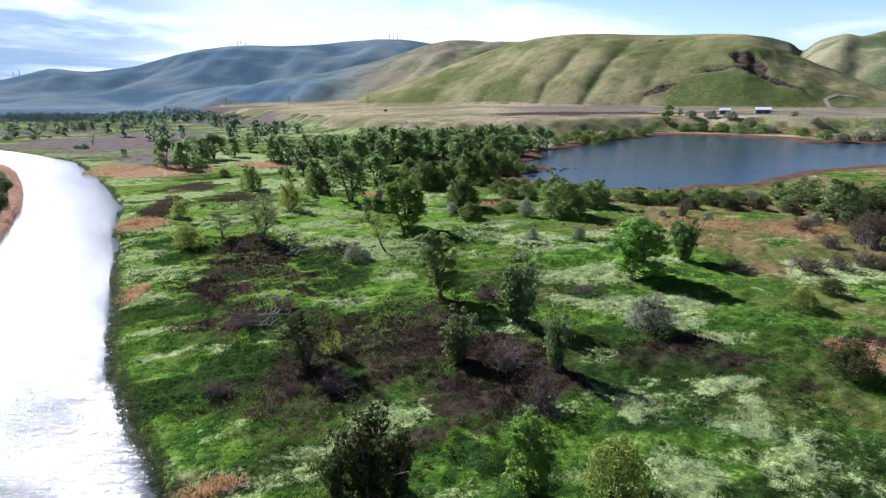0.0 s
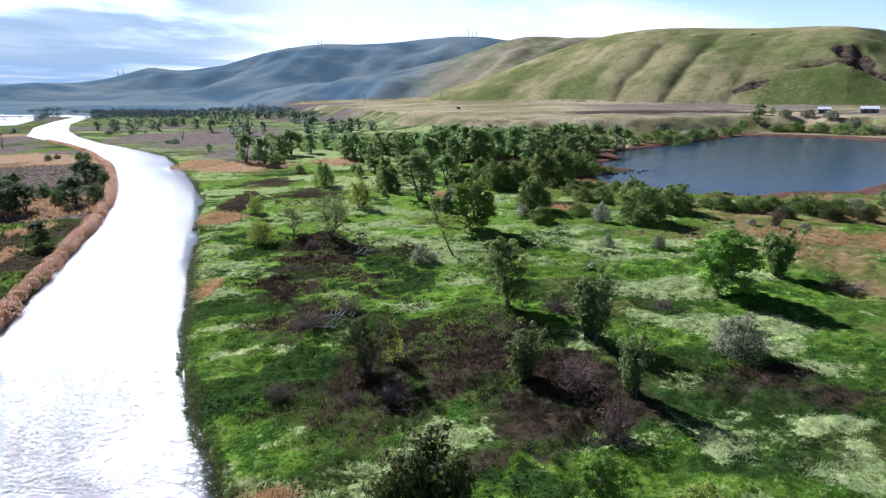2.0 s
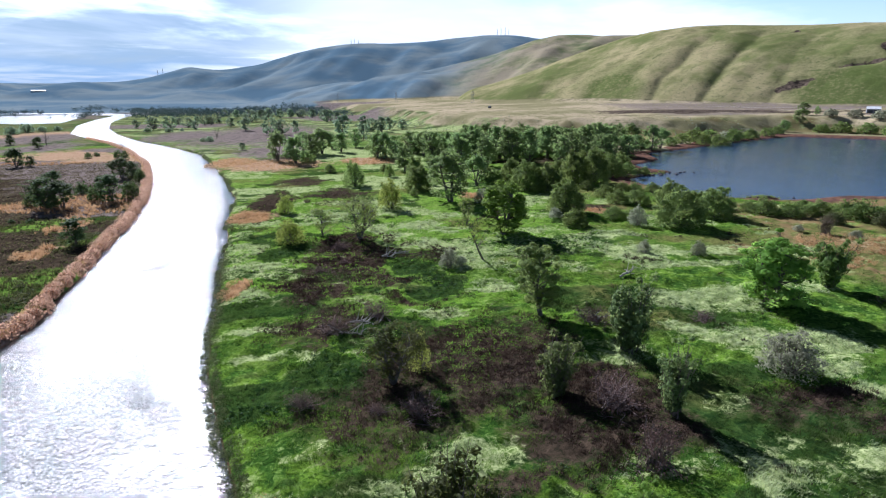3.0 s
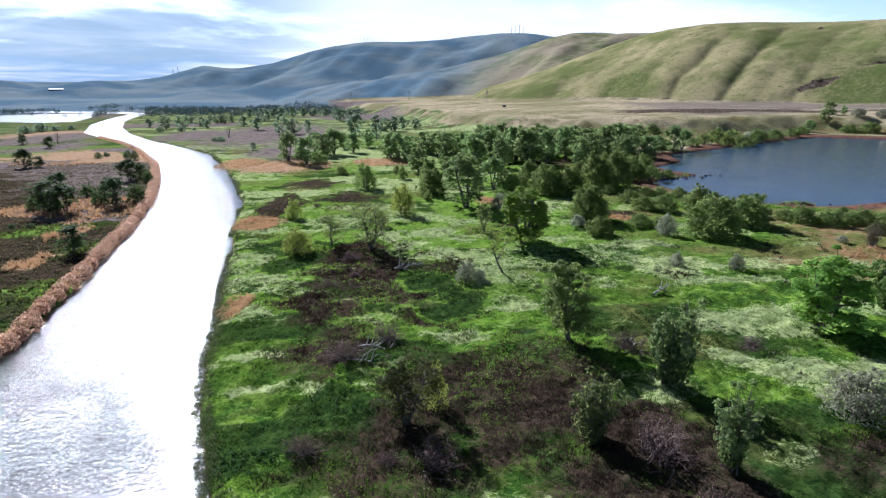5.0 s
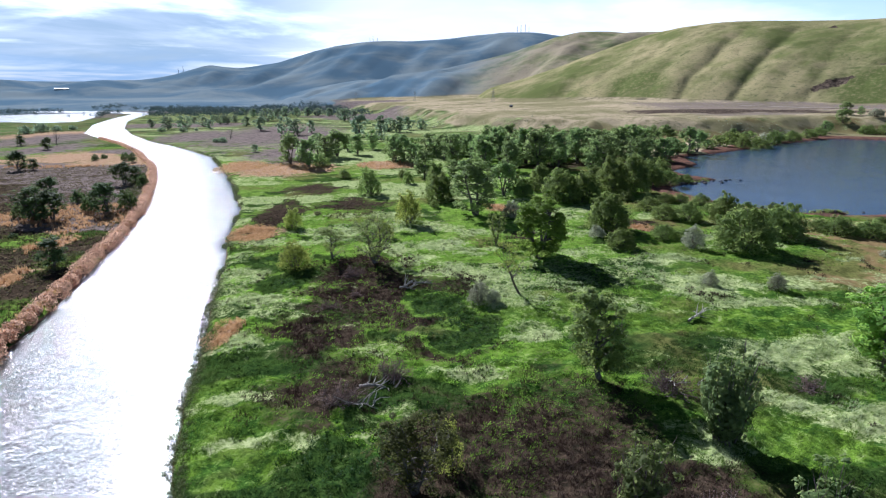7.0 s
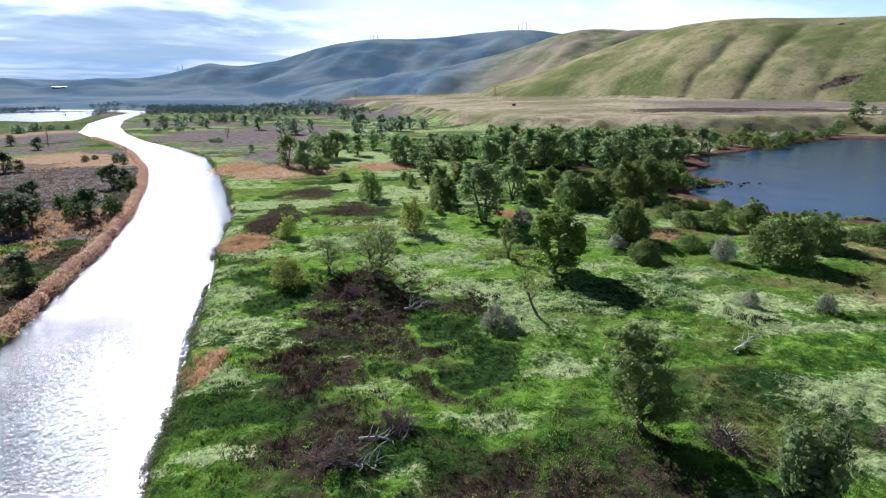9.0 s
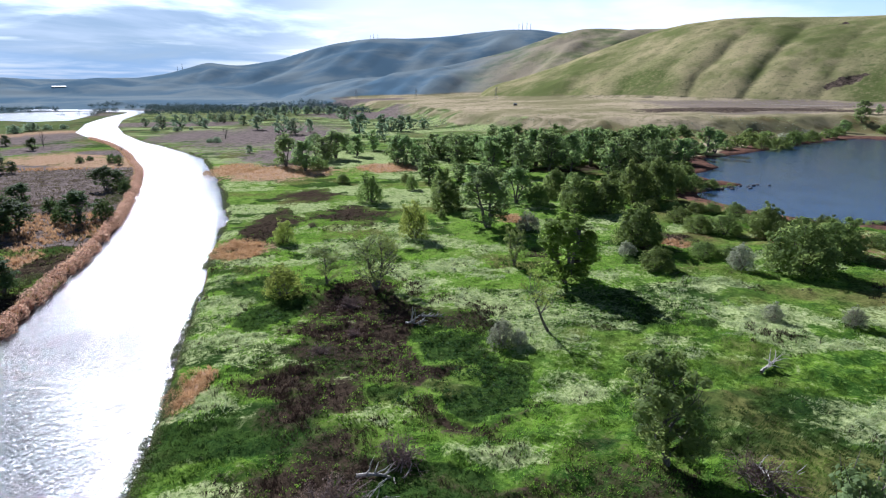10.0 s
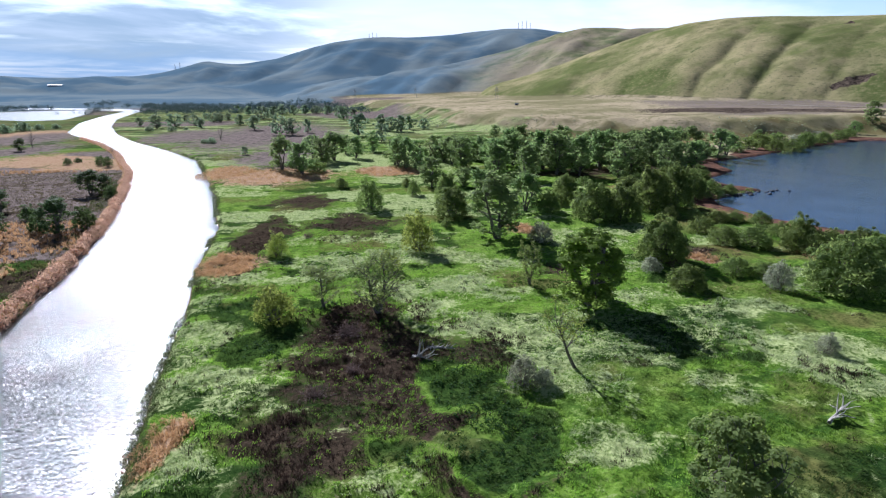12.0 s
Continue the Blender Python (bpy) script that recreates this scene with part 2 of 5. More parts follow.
DARK_HERB = leaf_material("dark_green_herbs", (0.012, 0.036, 0.009), (0.048, 0.105, 0.028), (0.07, 0.15, 0.03), 0.35)
BANK_LEAF = leaf_material("bank_scrub_leaves", (0.040, 0.056, 0.020), (0.130, 0.140, 0.055), (0.16, 0.20, 0.06), 0.4)
SILVER = leaf_material("russian_olive_leaves", (0.16, 0.17, 0.11), (0.45, 0.46, 0.335), (0.44, 0.47, 0.30), 0.45)
YELLOW = leaf_material("yellow_green_leaves", (0.115, 0.150, 0.030), (0.31, 0.36, 0.095), (0.52, 0.60, 0.12), 0.62, 0.6, 0.15)
DRAB = leaf_material("drab_brown_twigs", (0.070, 0.056, 0.036), (0.22, 0.18, 0.115), (0.20, 0.17, 0.09), 0.35)
SPRAY = leaf_material("grey_green_sprays", (0.070, 0.105, 0.036), (0.235, 0.290, 0.125), (0.38, 0.46, 0.15), 0.55)
BROWN_LEAF = leaf_material("brown_shrub_twigs", (0.08, 0.050, 0.044), (0.25, 0.165, 0.142), (0.22, 0.14, 0.11), 0.3)
# leaves of far trees and woods: distance haze is mixed into the colour
HAZY_LEAF = leaf_material("hazed_distant_leaves", (0.095, 0.150, 0.100), (0.280, 0.360, 0.240), (0.42, 0.54, 0.30), 0.62)
HAZY_WOOD_LEAF = leaf_material("hazed_wood_leaves", (0.022, 0.046, 0.050), (0.062, 0.100, 0.092), (0.07, 0.11, 0.09), 0.25)
GRASS = leaf_material("green_grass_blades", (0.036, 0.092, 0.014), (0.140, 0.235, 0.032), (0.22, 0.37, 0.045), 0.5, 0.28, 0.15)
RANK_GRASS = leaf_material("rank_dark_grass", (0.014, 0.040, 0.010), (0.062, 0.118, 0.024), (0.10, 0.19, 0.035), 0.45, 0.35, 0.15)
LIME_GRASS = leaf_material("lime_grass_blades", (0.056, 0.140, 0.015), (0.220, 0.350, 0.042), (0.33, 0.53, 0.06), 0.52, 0.2, 0.15)
PALE_GRASS = leaf_material("pale_patch_grass", (0.21, 0.275, 0.10), (0.50, 0.545, 0.32), (0.42, 0.49, 0.22), 0.45, 0.4, 0.2)
REED = leaf_material("dry_reeds", (0.31, 0.175, 0.078), (0.62, 0.43, 0.24), (0.62, 0.40, 0.19), 0.5, 0.5, 0.2)
ROLL = leaf_material("matted_pink_reeds", (0.50, 0.31, 0.20), (0.78, 0.54, 0.38), (0.74, 0.50, 0.33), 0.55, 0.25, 0.25)
WEED = leaf_material("dead_brown_weeds", (0.022, 0.016, 0.012), (0.094, 0.062, 0.047), (0.075, 0.048, 0.036), 0.2, 0.5, 0.2)
OLIVE = leaf_material("olive_bank_scrub", (0.040, 0.050, 0.018), (0.11, 0.115, 0.045), (0.15, 0.16, 0.05), 0.3)
STONE = plain_material("dark_basalt", (0.07, 0.062, 0.055), 0.9, 0.0, 0.5)
WHITE_SHEET = plain_material("white_metal_sheet", (0.78, 0.79, 0.80), 0.45, 0.0, 0.08)
GREY_SHEET = plain_material("grey_shed_wall", (0.20, 0.20, 0.21), 0.6, 0.0, 0.2)
GRAVEL = plain_material("pale_dirt_track", (0.34, 0.29, 0.22), 0.95, 0.0, 0.35)
DOOR_DARK = plain_material("dark_door", (0.06, 0.06, 0.065), 0.6)
STEEL = plain_material("galvanised_steel", (0.30, 0.31, 0.33), 0.5, 0.7)


# ---- terrain: flood plain, river, lake, terrace, hills ----
def value_noise(x, y, size, seed=0):
    x, y = np.asarray(x) / size, np.asarray(y) / size
    i, j = np.floor(x), np.floor(y)
    u, v = x - i, y - j
    u, v = u * u * u * (u * (6 * u - 15) + 10), v * v * v * (v * (6 * v - 15) + 10)

    def lattice(a, b):
        h = np.sin(a * 127.1 + b * 311.7 + seed * 74.7) * 43758.5453
        return h - np.floor(h)

    low = lattice(i, j) * (1 - u) + lattice(i + 1, j) * u
    high = lattice(i, j + 1) * (1 - u) + lattice(i + 1, j + 1) * u
    return (low * (1 - v) + high * v) * 2 - 1


def fractal(x, y, size, octaves=4, seed=0):
    total, weight = 0.0, 0.0
    for k in range(octaves):
        total = total + value_noise(x, y, size / 2**k, seed + k) * 0.5**k
        weight += 0.5**k
    return total / weight


def smooth(value, low, high):
    t = np.clip((value - low) / (high - low), 0, 1)
    return t * t * (3 - 2 * t)


def edge_distance(x, y, outline):
    """Distance to a closed outline, positive outside and negative inside."""
    best, inside = np.full(x.shape, 1e12), np.zeros(x.shape, bool)
    for (ax, ay), (bx, by) in zip(outline, outline[1:] + outline[:1]):
        dx, dy = bx - ax, by - ay
        t = np.clip(((x - ax) * dx + (y - ay) * dy) / (dx * dx + dy * dy), 0, 1)
        best = np.minimum(best, (x - ax - t * dx) ** 2 + (y - ay - t * dy) ** 2)
        if dy:
            inside ^= ((ay > y) != (by > y)) & (x < dx * (y - ay) / dy + ax)
    return np.where(inside, -1, 1) * np.sqrt(best)


RIVER_EAST = [(30, -120), (14, -30), (-2, 22), (-13.7, 49.6), (-20.5, 65), (-25.8, 79), (-29.3, 92), (-32.6, 108), (-36.7, 123), (-43.5, 154), (-48.5, 171), (-57.5, 214), (-72, 257), (-90, 302), (-104, 336), (-120, 372), (-140, 402), (-180, 456), (-201, 480), (-254, 559), (-310, 660), (-378, 811), (-426, 955), (-468, 1100), (-560, 1190), (-760, 1260)]
RIVER_WEST = [(-26, -120), (-40, -30), (-52, 30), (-58, 75), (-59.8, 100), (-63.4, 116), (-68, 137), (-73, 158), (-78, 180), (-88, 214), (-108, 268), (-131, 322), (-177, 404), (-212, 456), (-256, 512), (-309, 585), (-347, 666), (-378, 730), (-435, 893), (-482, 1055), (-590, 1130), (-770, 1190)]
RIVER_LINE = RIVER_EAST + RIVER_WEST[::-1]
LAKE_LINE = [(104, 234), (107, 243), (122, 255), (136, 260), (128, 272), (128, 288), (152, 309), (160, 343), (196, 363), (240, 395), (292, 427), (335, 448), (383, 412), (398, 372), (385, 340), (430, 318), (520, 300), (540, 250), (420, 228), (308, 221), (278, 218), (245, 214), (215, 203), (184, 188), (167, 193), (147, 188), (136, 188), (120, 196), (108, 214)]
POND_LINE = [(-519, 806), (-466, 778), (-438, 800), (-470, 890), (-517, 1012), (-575, 1120), (-647, 1095), (-700, 1060), (-950, 1120), (-980, 900), (-700, 830)]
TERRACE_LINE = [(-420, 1900), (-346, 1590), (-138, 1270), (-10, 800), (26, 640), (51, 545), (100, 500), (150, 480), (200, 468), (240, 457), (306, 474), (350, 482), (400, 472), (432, 440), (462, 405), (530, 380), (900, 320), (4800, -800), (4800, 4800), (-420, 4800)]
WATER_Z = -0.6


def table(degrees, pairs, blur=1.2):
    """A smooth curve over the compass angle through (angle, value) pairs."""
    fine = np.linspace(-190, 190, 3801)
    values = np.interp(fine, [p[0] for p in pairs], [p[1] for p in pairs])
    width = int(blur * 10)
    kernel = np.hanning(2 * width + 3)[1:-1]
    values = np.convolve(np.pad(values, width, mode="edge"), kernel / kernel.sum(), mode="valid")
    return np.interp(degrees, fine, values)


NEAR_HILL = [(2, -6), (5, -2.0), (7.6, 0.1), (10.9, 1.0), (14.3, 2.0), (16.6, 2.9), (19.3, 3.75), (22, 4.65), (24.7, 5.2), (27.4, 5.42), (30.5, 5.45), (35, 5.2), (39.7, 4.95), (43.3, 4.7), (46.4, 3.1), (49.4, 1.8), (53.2, 0.2), (58, -1.0), (80, -1.0)]
MID_HILL = [(-14, -1.2), (-9, 0.3), (-5.1, 0.85), (-2.6, 1.03), (-1.1, 1.25), (1, 1.48), (3.2, 1.92), (5.3, 2.31), (7.5, 2.81), (10.3, 3.47), (12.5, 4.1), (14.1, 4.7), (16.3, 4.95), (19, 4.95), (22, 4.8), (30, 4.8), (42, 4.9), (44.4, 4.55), (46.4, 3.95), (47.2, 3.2), (48.3, 4.1), (50, 4.5), (51.1, 4.15), (52.4, 4.55), (56, 4.4), (62, 3.5), (90, 1.0)]
FAR_RIDGE = [(-60, 0.75), (-34, 0.81), (-24.2, 0.85), (-21.8, 1.25), (-19.9, 1.8), (-18.3, 2.26), (-16.6, 2.0), (-15.6, 2.0), (-12.1, 2.48), (-9.2, 3.45), (-7, 4.0), (-3.8, 4.43), (-0.3, 4.48), (4, 4.66), (8.3, 5.0), (12, 5.08), (16, 4.6), (24, 4.0), (90, 2.0)]
EYE_Z = 37.0


def rise(r, foot, crest, shape=1.0):
    t = np.clip((r - foot) / (crest - foot), 0, 1)
    return np.sin(t**shape * math.pi / 2)


def uplands(x, y):
    """Height of the hills, and how much each kind of cover shows: hill pasture, far ridge in painted blue shade, rock.
    """
    r, az = np.hypot(x, y), np.degrees(np.arctan2(x, y))
    fold = fractal(x, y, 260, 4, 7)
    # near hill, cut by slanting gullies
    foot, crest = table(az, [(4, 1000), (14, 900), (24, 800), (40, 760), (55, 760)], 4), table(az, [(4, 1250), (22, 1280), (32, 1200), (46, 1080), (60, 950)], 4)
    top = EYE_Z + crest * np.tan(np.radians(table(az, NEAR_HILL)))
    t = np.clip((r - foot) / (crest - foot), 0, 1)
    lift = rise(r, foot, crest, 0.95)
    near = -6 + (top + 6) * lift - np.clip(r - crest, 0, None) * 0.12
    cut = np.zeros_like(r)
    body = np.sin(t * math.pi) ** 0.7
    for base, slant, wide, deep in ((24.6, 5.8, 0.75, 11), (28.8, 5.4, 0.65, 9.5), (18.6, 5.6, 1.5, 9), (34.0, 4.4, 0.8, 4), (13.0, 5.5, 1.2, 7), (21.6, 5.4, 0.8, 5), (15.8, 5.0, 0.8, 5), (48.2, 2.0, 1.6, 5)):
        line = base + slant * lift**1.4 + 0.25 * np.sin(t * 6 + base * 5) + 0.5 * fractal(x, y, 110, 3, 17)
        off = (az - line) / (wide * (0.45 + 0.9 * t))
        cut = cut + 0.8 * deep * (1.2 - 0.95 * t) * np.exp(-np.where(off < 0, 0.8, 0.45) * np.abs(off) ** np.where(off < 0, 1.2, 1.0))
    lean = az - 5.0 * lift**1.4
    gully = cut
    cut = cut + 3.2 * (0.35 - np.abs(fractal(lean * 11, r * 0.28, 40, 4, 3))) + 15 * fold + 3.0 * np.abs(fractal(x, y, 40, 4, 19))
    near = near - cut * body
    # darker green patches, also along the gully bottoms
    hill_green = smooth(1 - np.hypot((az - 41.5) / 7.5, (t - 0.20) / 0.17), 0.0, 0.5) + 0.8 * smooth(1 - np.hypot((az - 21.5) / 4.0, (t - 0.2) / 0.16), 0.0, 0.5)
    hill_green = np.clip(hill_green + 0.45 * smooth(gully, 4, 12) + 0.5 * smooth(fractal(x, y, 150, 4, 23), 0.1, 0.4), 0, 1)
    # quarried scar and outcrop on the near hill
    scar = smooth(1 - np.hypot((az - 43.3) / 2.0, (t - 0.47 + 0.02 * (az - 43.3)) / 0.075), 0.0, 0.4)
    scar = np.maximum(scar, 0.95 * smooth(1 - np.hypot((az - 45.3) / 3.6, (t - 0.37 + 0.012 * (az - 45.3)) / 0.035), 0.0, 0.4))
    scar = np.maximum(scar, 0.8 * smooth(1 - np.hypot((az - 41.2) / 2.6, (t - 0.385 - 0.015 * (az - 41.2)) / 0.02), 0.0, 0.4))
    crop = smooth(1 - np.hypot((az - 36.4) / 1.8, (t - 0.24 - 0.03 * (az - 36.4)) / 0.032), 0.0, 0.35)
    crop = crop * smooth(fractal(x, y, 26, 3, 6), -0.35, 0.05)
    crop = np.maximum(crop, 0.8 * smooth(1 - np.hypot((az - 35.9) / 0.6, (t - 0.72) / 0.02), 0.0, 0.5))
    near = near - 9 * scar * (0.6 + 0.6 * value_noise(x, y, 14, 2)) - 2.5 * crop * (0.4 + 1.3 * value_noise(x, y, 8, 4))
    # middle hills
    foot2, crest2 = 1250.0, 2000.0
    top2 = EYE_Z + crest2 * np.tan(np.radians(table(az, MID_HILL, 0.5)))
    t2 = np.clip((r - foot2) / (crest2 - foot2), 0, 1)
    mid = -6 + (top2 + 6) * rise(r, foot2, crest2, 1.15) - np.clip(r - crest2, 0, None) * 0.15
    mid = mid - np.sin(t2 * math.pi) * (30 * (0.3 - np.abs(fractal((az - 7 * t2) * 26, r * 0.30, 150, 3, 9))) + 14 * fold)
    # far ridge
    foot3, crest3 = 1750.0, 3000.0
    top3 = EYE_Z + crest3 * np.tan(np.radians(table(az, FAR_RIDGE, 1.0)))
    t3 = np.clip((r - foot3) / (crest3 - foot3), 0, 1)
    far = -6 + (top3 + 6) * rise(r, foot3, crest3, 1.35) - np.clip(r - crest3, 0, None) * 0.03
    far = far - np.sin(t3 * math.pi) * smooth(t3, 0.12, 0.55) * (44 * (0.3 - np.abs(fractal((az - 9 * t3) * 30, r * 0.22, 200, 3, 13))) + 30 * fractal(x, y, 520, 3, 15))
    return near, mid, far, hill_green, fold, np.maximum(scar, crop)


def terrain(x, y):
    """Height of the ground and the weights of its kinds of cover and painted shade."""
    r = np.hypot(x, y)
    river, lake, pond = (edge_distance(x, y, line) for line in (RIVER_LINE, LAKE_LINE, POND_LINE))
    lake = np.maximum(lake, 3.0 * (1 - np.hypot((x - 133) / 9, (y - 191) / 2.6)))        # mud islet
    wet = np.minimum(np.minimum(river, lake), pond)
    wander = fractal(x, y, 7, 3, 21) * np.clip(0.25 + r / 650, 0, 2.5)
    wet = wet + wander
    close = smooth(r, 600, 250)
    z = 0.35 + 0.35 * fractal(x, y, 30, 3, 1) + close * (0.42 * fractal(x, y, 4.0, 3, 5) + 0.26 * value_noise(x * 0.7, y, 1.3, 8))
    z = z * smooth(wet, 0.5, 5.0) * (0.25 + 0.75 * smooth(pond, 5, 120))
    z = np.where(wet < 2.5, z - 2.6 * smooth(wet, 1.6, -2.2), z)
    bench = -edge_distance(x, y, TERRACE_LINE) + 14 * fractal(x, y, 70, 3, 31)
    steps = 13 * smooth(bench, 0, 42) + 0.035 * np.clip(bench - 42, 0, 700) + 1.2 * fractal(x, y, 45, 4, 33) * smooth(bench, 5, 60)
    steps = steps + (1.6 * np.abs(value_noise(x, y, 22, 35)) + 1.3 * np.abs(value_noise(x, y, 10, 37)) - 1.0) * smooth(bench, 0, 25) * smooth(bench, 70, 30)
    plain = 0.030 * np.clip(r - 1500, 0, None) * smooth(np.degrees(np.arctan2(x, y)), -5, -14)
    z = z + np.where(wet > 3, steps, 0) + plain
    near, mid, far, hill_green, fold, rock = uplands(x, y)
    best = np.maximum(np.maximum(near, mid), far)
    on_hill = smooth(best - z, -1, 6) * smooth(r, 640, 760)
    gap = np.clip(0.5 + (best - z) / 16, 0, 1)
    blend = np.where(r > 650, z + gap * (best - z) + 4 * gap * (1 - gap), z)
    # weights for the painted cloud shade and haze: far ridge, west plain, middle hills
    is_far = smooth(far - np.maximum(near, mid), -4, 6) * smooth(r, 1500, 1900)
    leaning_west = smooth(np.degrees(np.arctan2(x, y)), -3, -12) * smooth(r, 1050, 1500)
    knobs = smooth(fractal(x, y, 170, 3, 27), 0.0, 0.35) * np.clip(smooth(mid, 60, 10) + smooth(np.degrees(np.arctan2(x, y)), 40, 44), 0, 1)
    cover = dict(hill_green=np.where(near > mid, hill_green, knobs), wet=wet, river=river, lake=lake, bench=bench, hill=on_hill * (1 - is_far), hazy_shade=np.maximum(np.maximum(is_far * on_hill, leaning_west), on_hill * smooth(mid - near, -6, 10) * smooth(r, 1150, 1400) * (0.28 + 0.62 * smooth(np.degrees(np.arctan2(x, y)) + 6 * fold, 15, -1))), rock=rock * on_hill * (near > mid) * (near > far))
    return blend, cover


def ground_z(x, y):
    return float(terrain(np.array([float(x)]), np.array([float(y)]))[0][0])


# patches of cover on the flood plain: (x, y, half width, half depth)
PALE_FAR = [(-25.7, 128.1, 4.8, 4.6), (-5.9, 157.3, 6.6, 5.5), (-19.4, 177.9, 5.8, 5.1), (5.4, 161.8, 9.2, 4.7), (8.5, 138.4, 11, 6), (12.3, 128.3, 4.1, 3.4), (17.8, 118, 3.6, 3.3), (19.2, 106.9, 4.3, 2.7), (-4.3, 108.5, 5, 3.5), (-35.5, 223.6, 8.6, 9.2), (-38.6, 165.9, 5.2, 3.5), (-25.1, 106.9, 3.6, 2.3), (61.6, 128.7, 7.7, 4.5), (-23.3, 255.7, 12.3, 8.6), (2.6, 149.4, 6.2, 4), (-33.6, 360.5, 12.3, 14.5), (47.9, 189.9, 4.3, 6.3), (16.3, 135.6, 3.6, 4.1), (18.1, 106.1, 4.9, 2.5), (9.2, 96.2, 5.3, 1.8)]
PALE_NEAR = [(57, 98.6, 11.1, 4.3), (48.6, 82.3, 4.6, 2.6), (51.7, 79.8, 4.5, 1.7), (57.7, 78.8, 5.2, 4), (57.2, 124.4, 7.1, 3.5), (-6.1, 104.4, 5.7, 2.8), (-20, 88.9, 3.9, 1.3), (-18.1, 81.4, 3.6, 1.1), (28.1, 74.4, 2.7, 3.5), (35.3, 39.4, 5.7, 3.4), (50.8, 43.7, 3.9, 2.8), (6.3, 57.3, 5.3, 4.2), (0.8, 52.1, 5.4, 2.2), (40.2, 49.9, 4.8, 2), (49, 38.2, 6, 2.1), (60.4, 64.1, 5.2, 2.4), (108.4, 82.1, 10.5, 8), (47.6, 34.8, 3.4, 1.7), (35.5, 48.7, 2, 1.2), (31.9, 77, 3.7, 3)]
PALE_MORE = [(65.7, 77.5, 6.1, 3.3), (53, 50.4, 5.8, 2.3)]
BROWN_PATCHES = [(13.9, 76.9, 12, 10.9), (1.6, 65.9, 8, 7.3), (21.1, 57.8, 7.8, 5.7), (-5.1, 127.1, 11.6, 14), (52, 61.2, 6.6, 3.1), (56.5, 55.7, 4.3, 1.9), (-9.8, 89.5, 5.5, 6.8), (29.5, 57.3, 5.1, 3.9), (27.5, 66.3, 6.4, 6.5), (79.3, 56.5, 5.1, 1.8), (62, 47.7, 3.6, 1.1), (13.1, 51.7, 8.2, 2.6), (-9.9, 140.3, 10.1, 9.9), (-4, 123.4, 7.6, 6.7), (-40.5, 199.3, 5.1, 22.4), (-13.3, 119.5, 5.1, 4.7), (-19, 213.1, 9.8, 9.6), (-37.9, 246.7, 8.8, 8.8), (-58, 331.1, 12.4, 19.7), (32.3, 168.2, 3.7, 3.8)]
BROWN_MORE = [(67.5, 176, 4, 3.5), (-11.1, 106.1, 6.5, 3.2), (1.6, 114.9, 4.1, 6), (-16.6, 111.3, 4.5, 2.7), (6.7, 103.1, 4.6, 2.1)]
GROVE_FLOOR = [(95, 312, 20, 9), (70, 300, 16, 7), (118, 318, 14, 9), (62, 180, 6, 4)]
LUSH_PATCHES = [(6.5, 121.2, 6, 6.4), (-24.6, 136.5, 6.2, 5.6), (-30, 150.4, 6.1, 4.8), (-19, 150.9, 4.1, 3.8), (8.1, 111.9, 4, 3.3), (-2.5, 108.3, 3.1, 2.5), (8.4, 109, 6, 6), (-4.3, 83, 4.4, 3), (-15.9, 66.2, 4.8, 3.5), (16.1, 48.8, 5.5, 3.8), (57.8, 45, 3.4, 4), (-8.1, 76.3, 4.8, 3.7)]
DRY_PATCHES = [(-62.9, 305.7, 26.3, 21.1), (-30.4, 110.5, 2.4, 5.6), (-44, 177.3, 5.7, 10), (30.9, 202.5, 4.7, 4.9), (-318.1, 557.4, 43, 54.8), (-200.3, 370.8, 27.4, 34.5), (66.4, 173.9, 3.3, 3.4), (-10.9, 317.3, 15.9, 14.4), (97.7, 174.3, 7.9, 8.5), (-86.7, 318.7, 13.1, 17.9), (-92, 169.4, 3.9, 5.9), (-86, 140, 3.2, 4.9), (-96, 186, 4.4, 6), (-105, 215, 5.4, 5), (78.3, 51.7, 3.3, 6.5), (-10, 49, 3.5, 2.4), (114.4, 128.6, 13, 10.7), (131.6, 116.3, 10.8, 10.4), (144.9, 118.9, 9.7, 7.7)]
DRY_MORE = [(100.3, 115.4, 7.3, 4.9)]
PURPLE_PATCHES = [(-123, 540.4, 48.8, 131.4), (-82.9, 498, 25.2, 94.6), (-181, 530.5, 31.9, 66.2), (-79.7, 381, 19.2, 40.2), (-297.7, 509.2, 34.2, 69.1), (-159.3, 305.5, 24.5, 19.1), (-139.2, 268.1, 16.6, 28.8), (-114.5, 222.3, 9.9, 21.8), (-245.9, 423.5, 21.1, 39.9)]


def patch_weight(x, y, patches):
    """1 in the middle of any patch, 0.5 at its ragged edge, 0 well outside."""
    x, y = x + 5.5 * fractal(x, y, 11, 4, 81), y + 4.5 * fractal(x, y, 9, 4, 83)
    weight = np.zeros(np.shape(x))
    for px, py, wide, deep in patches:
        weight = np.maximum(weight, 1 - 0.5 * np.hypot((x - px) / wide, (y - py) / deep))
    return np.clip(weight + 0.22 * fractal(x, y, 4.5, 3, 89), 0, 1)


def west_side(x, y):
    """1 across the river, 0 on the meadow side."""
    middle = 0.5 * (np.interp(y, [p[1] for p in RIVER_EAST], [p[0] for p in RIVER_EAST]) + np.interp(y, [p[1] for p in RIVER_WEST], [p[0] for p in RIVER_WEST]))
    return (x < middle).astype(float)


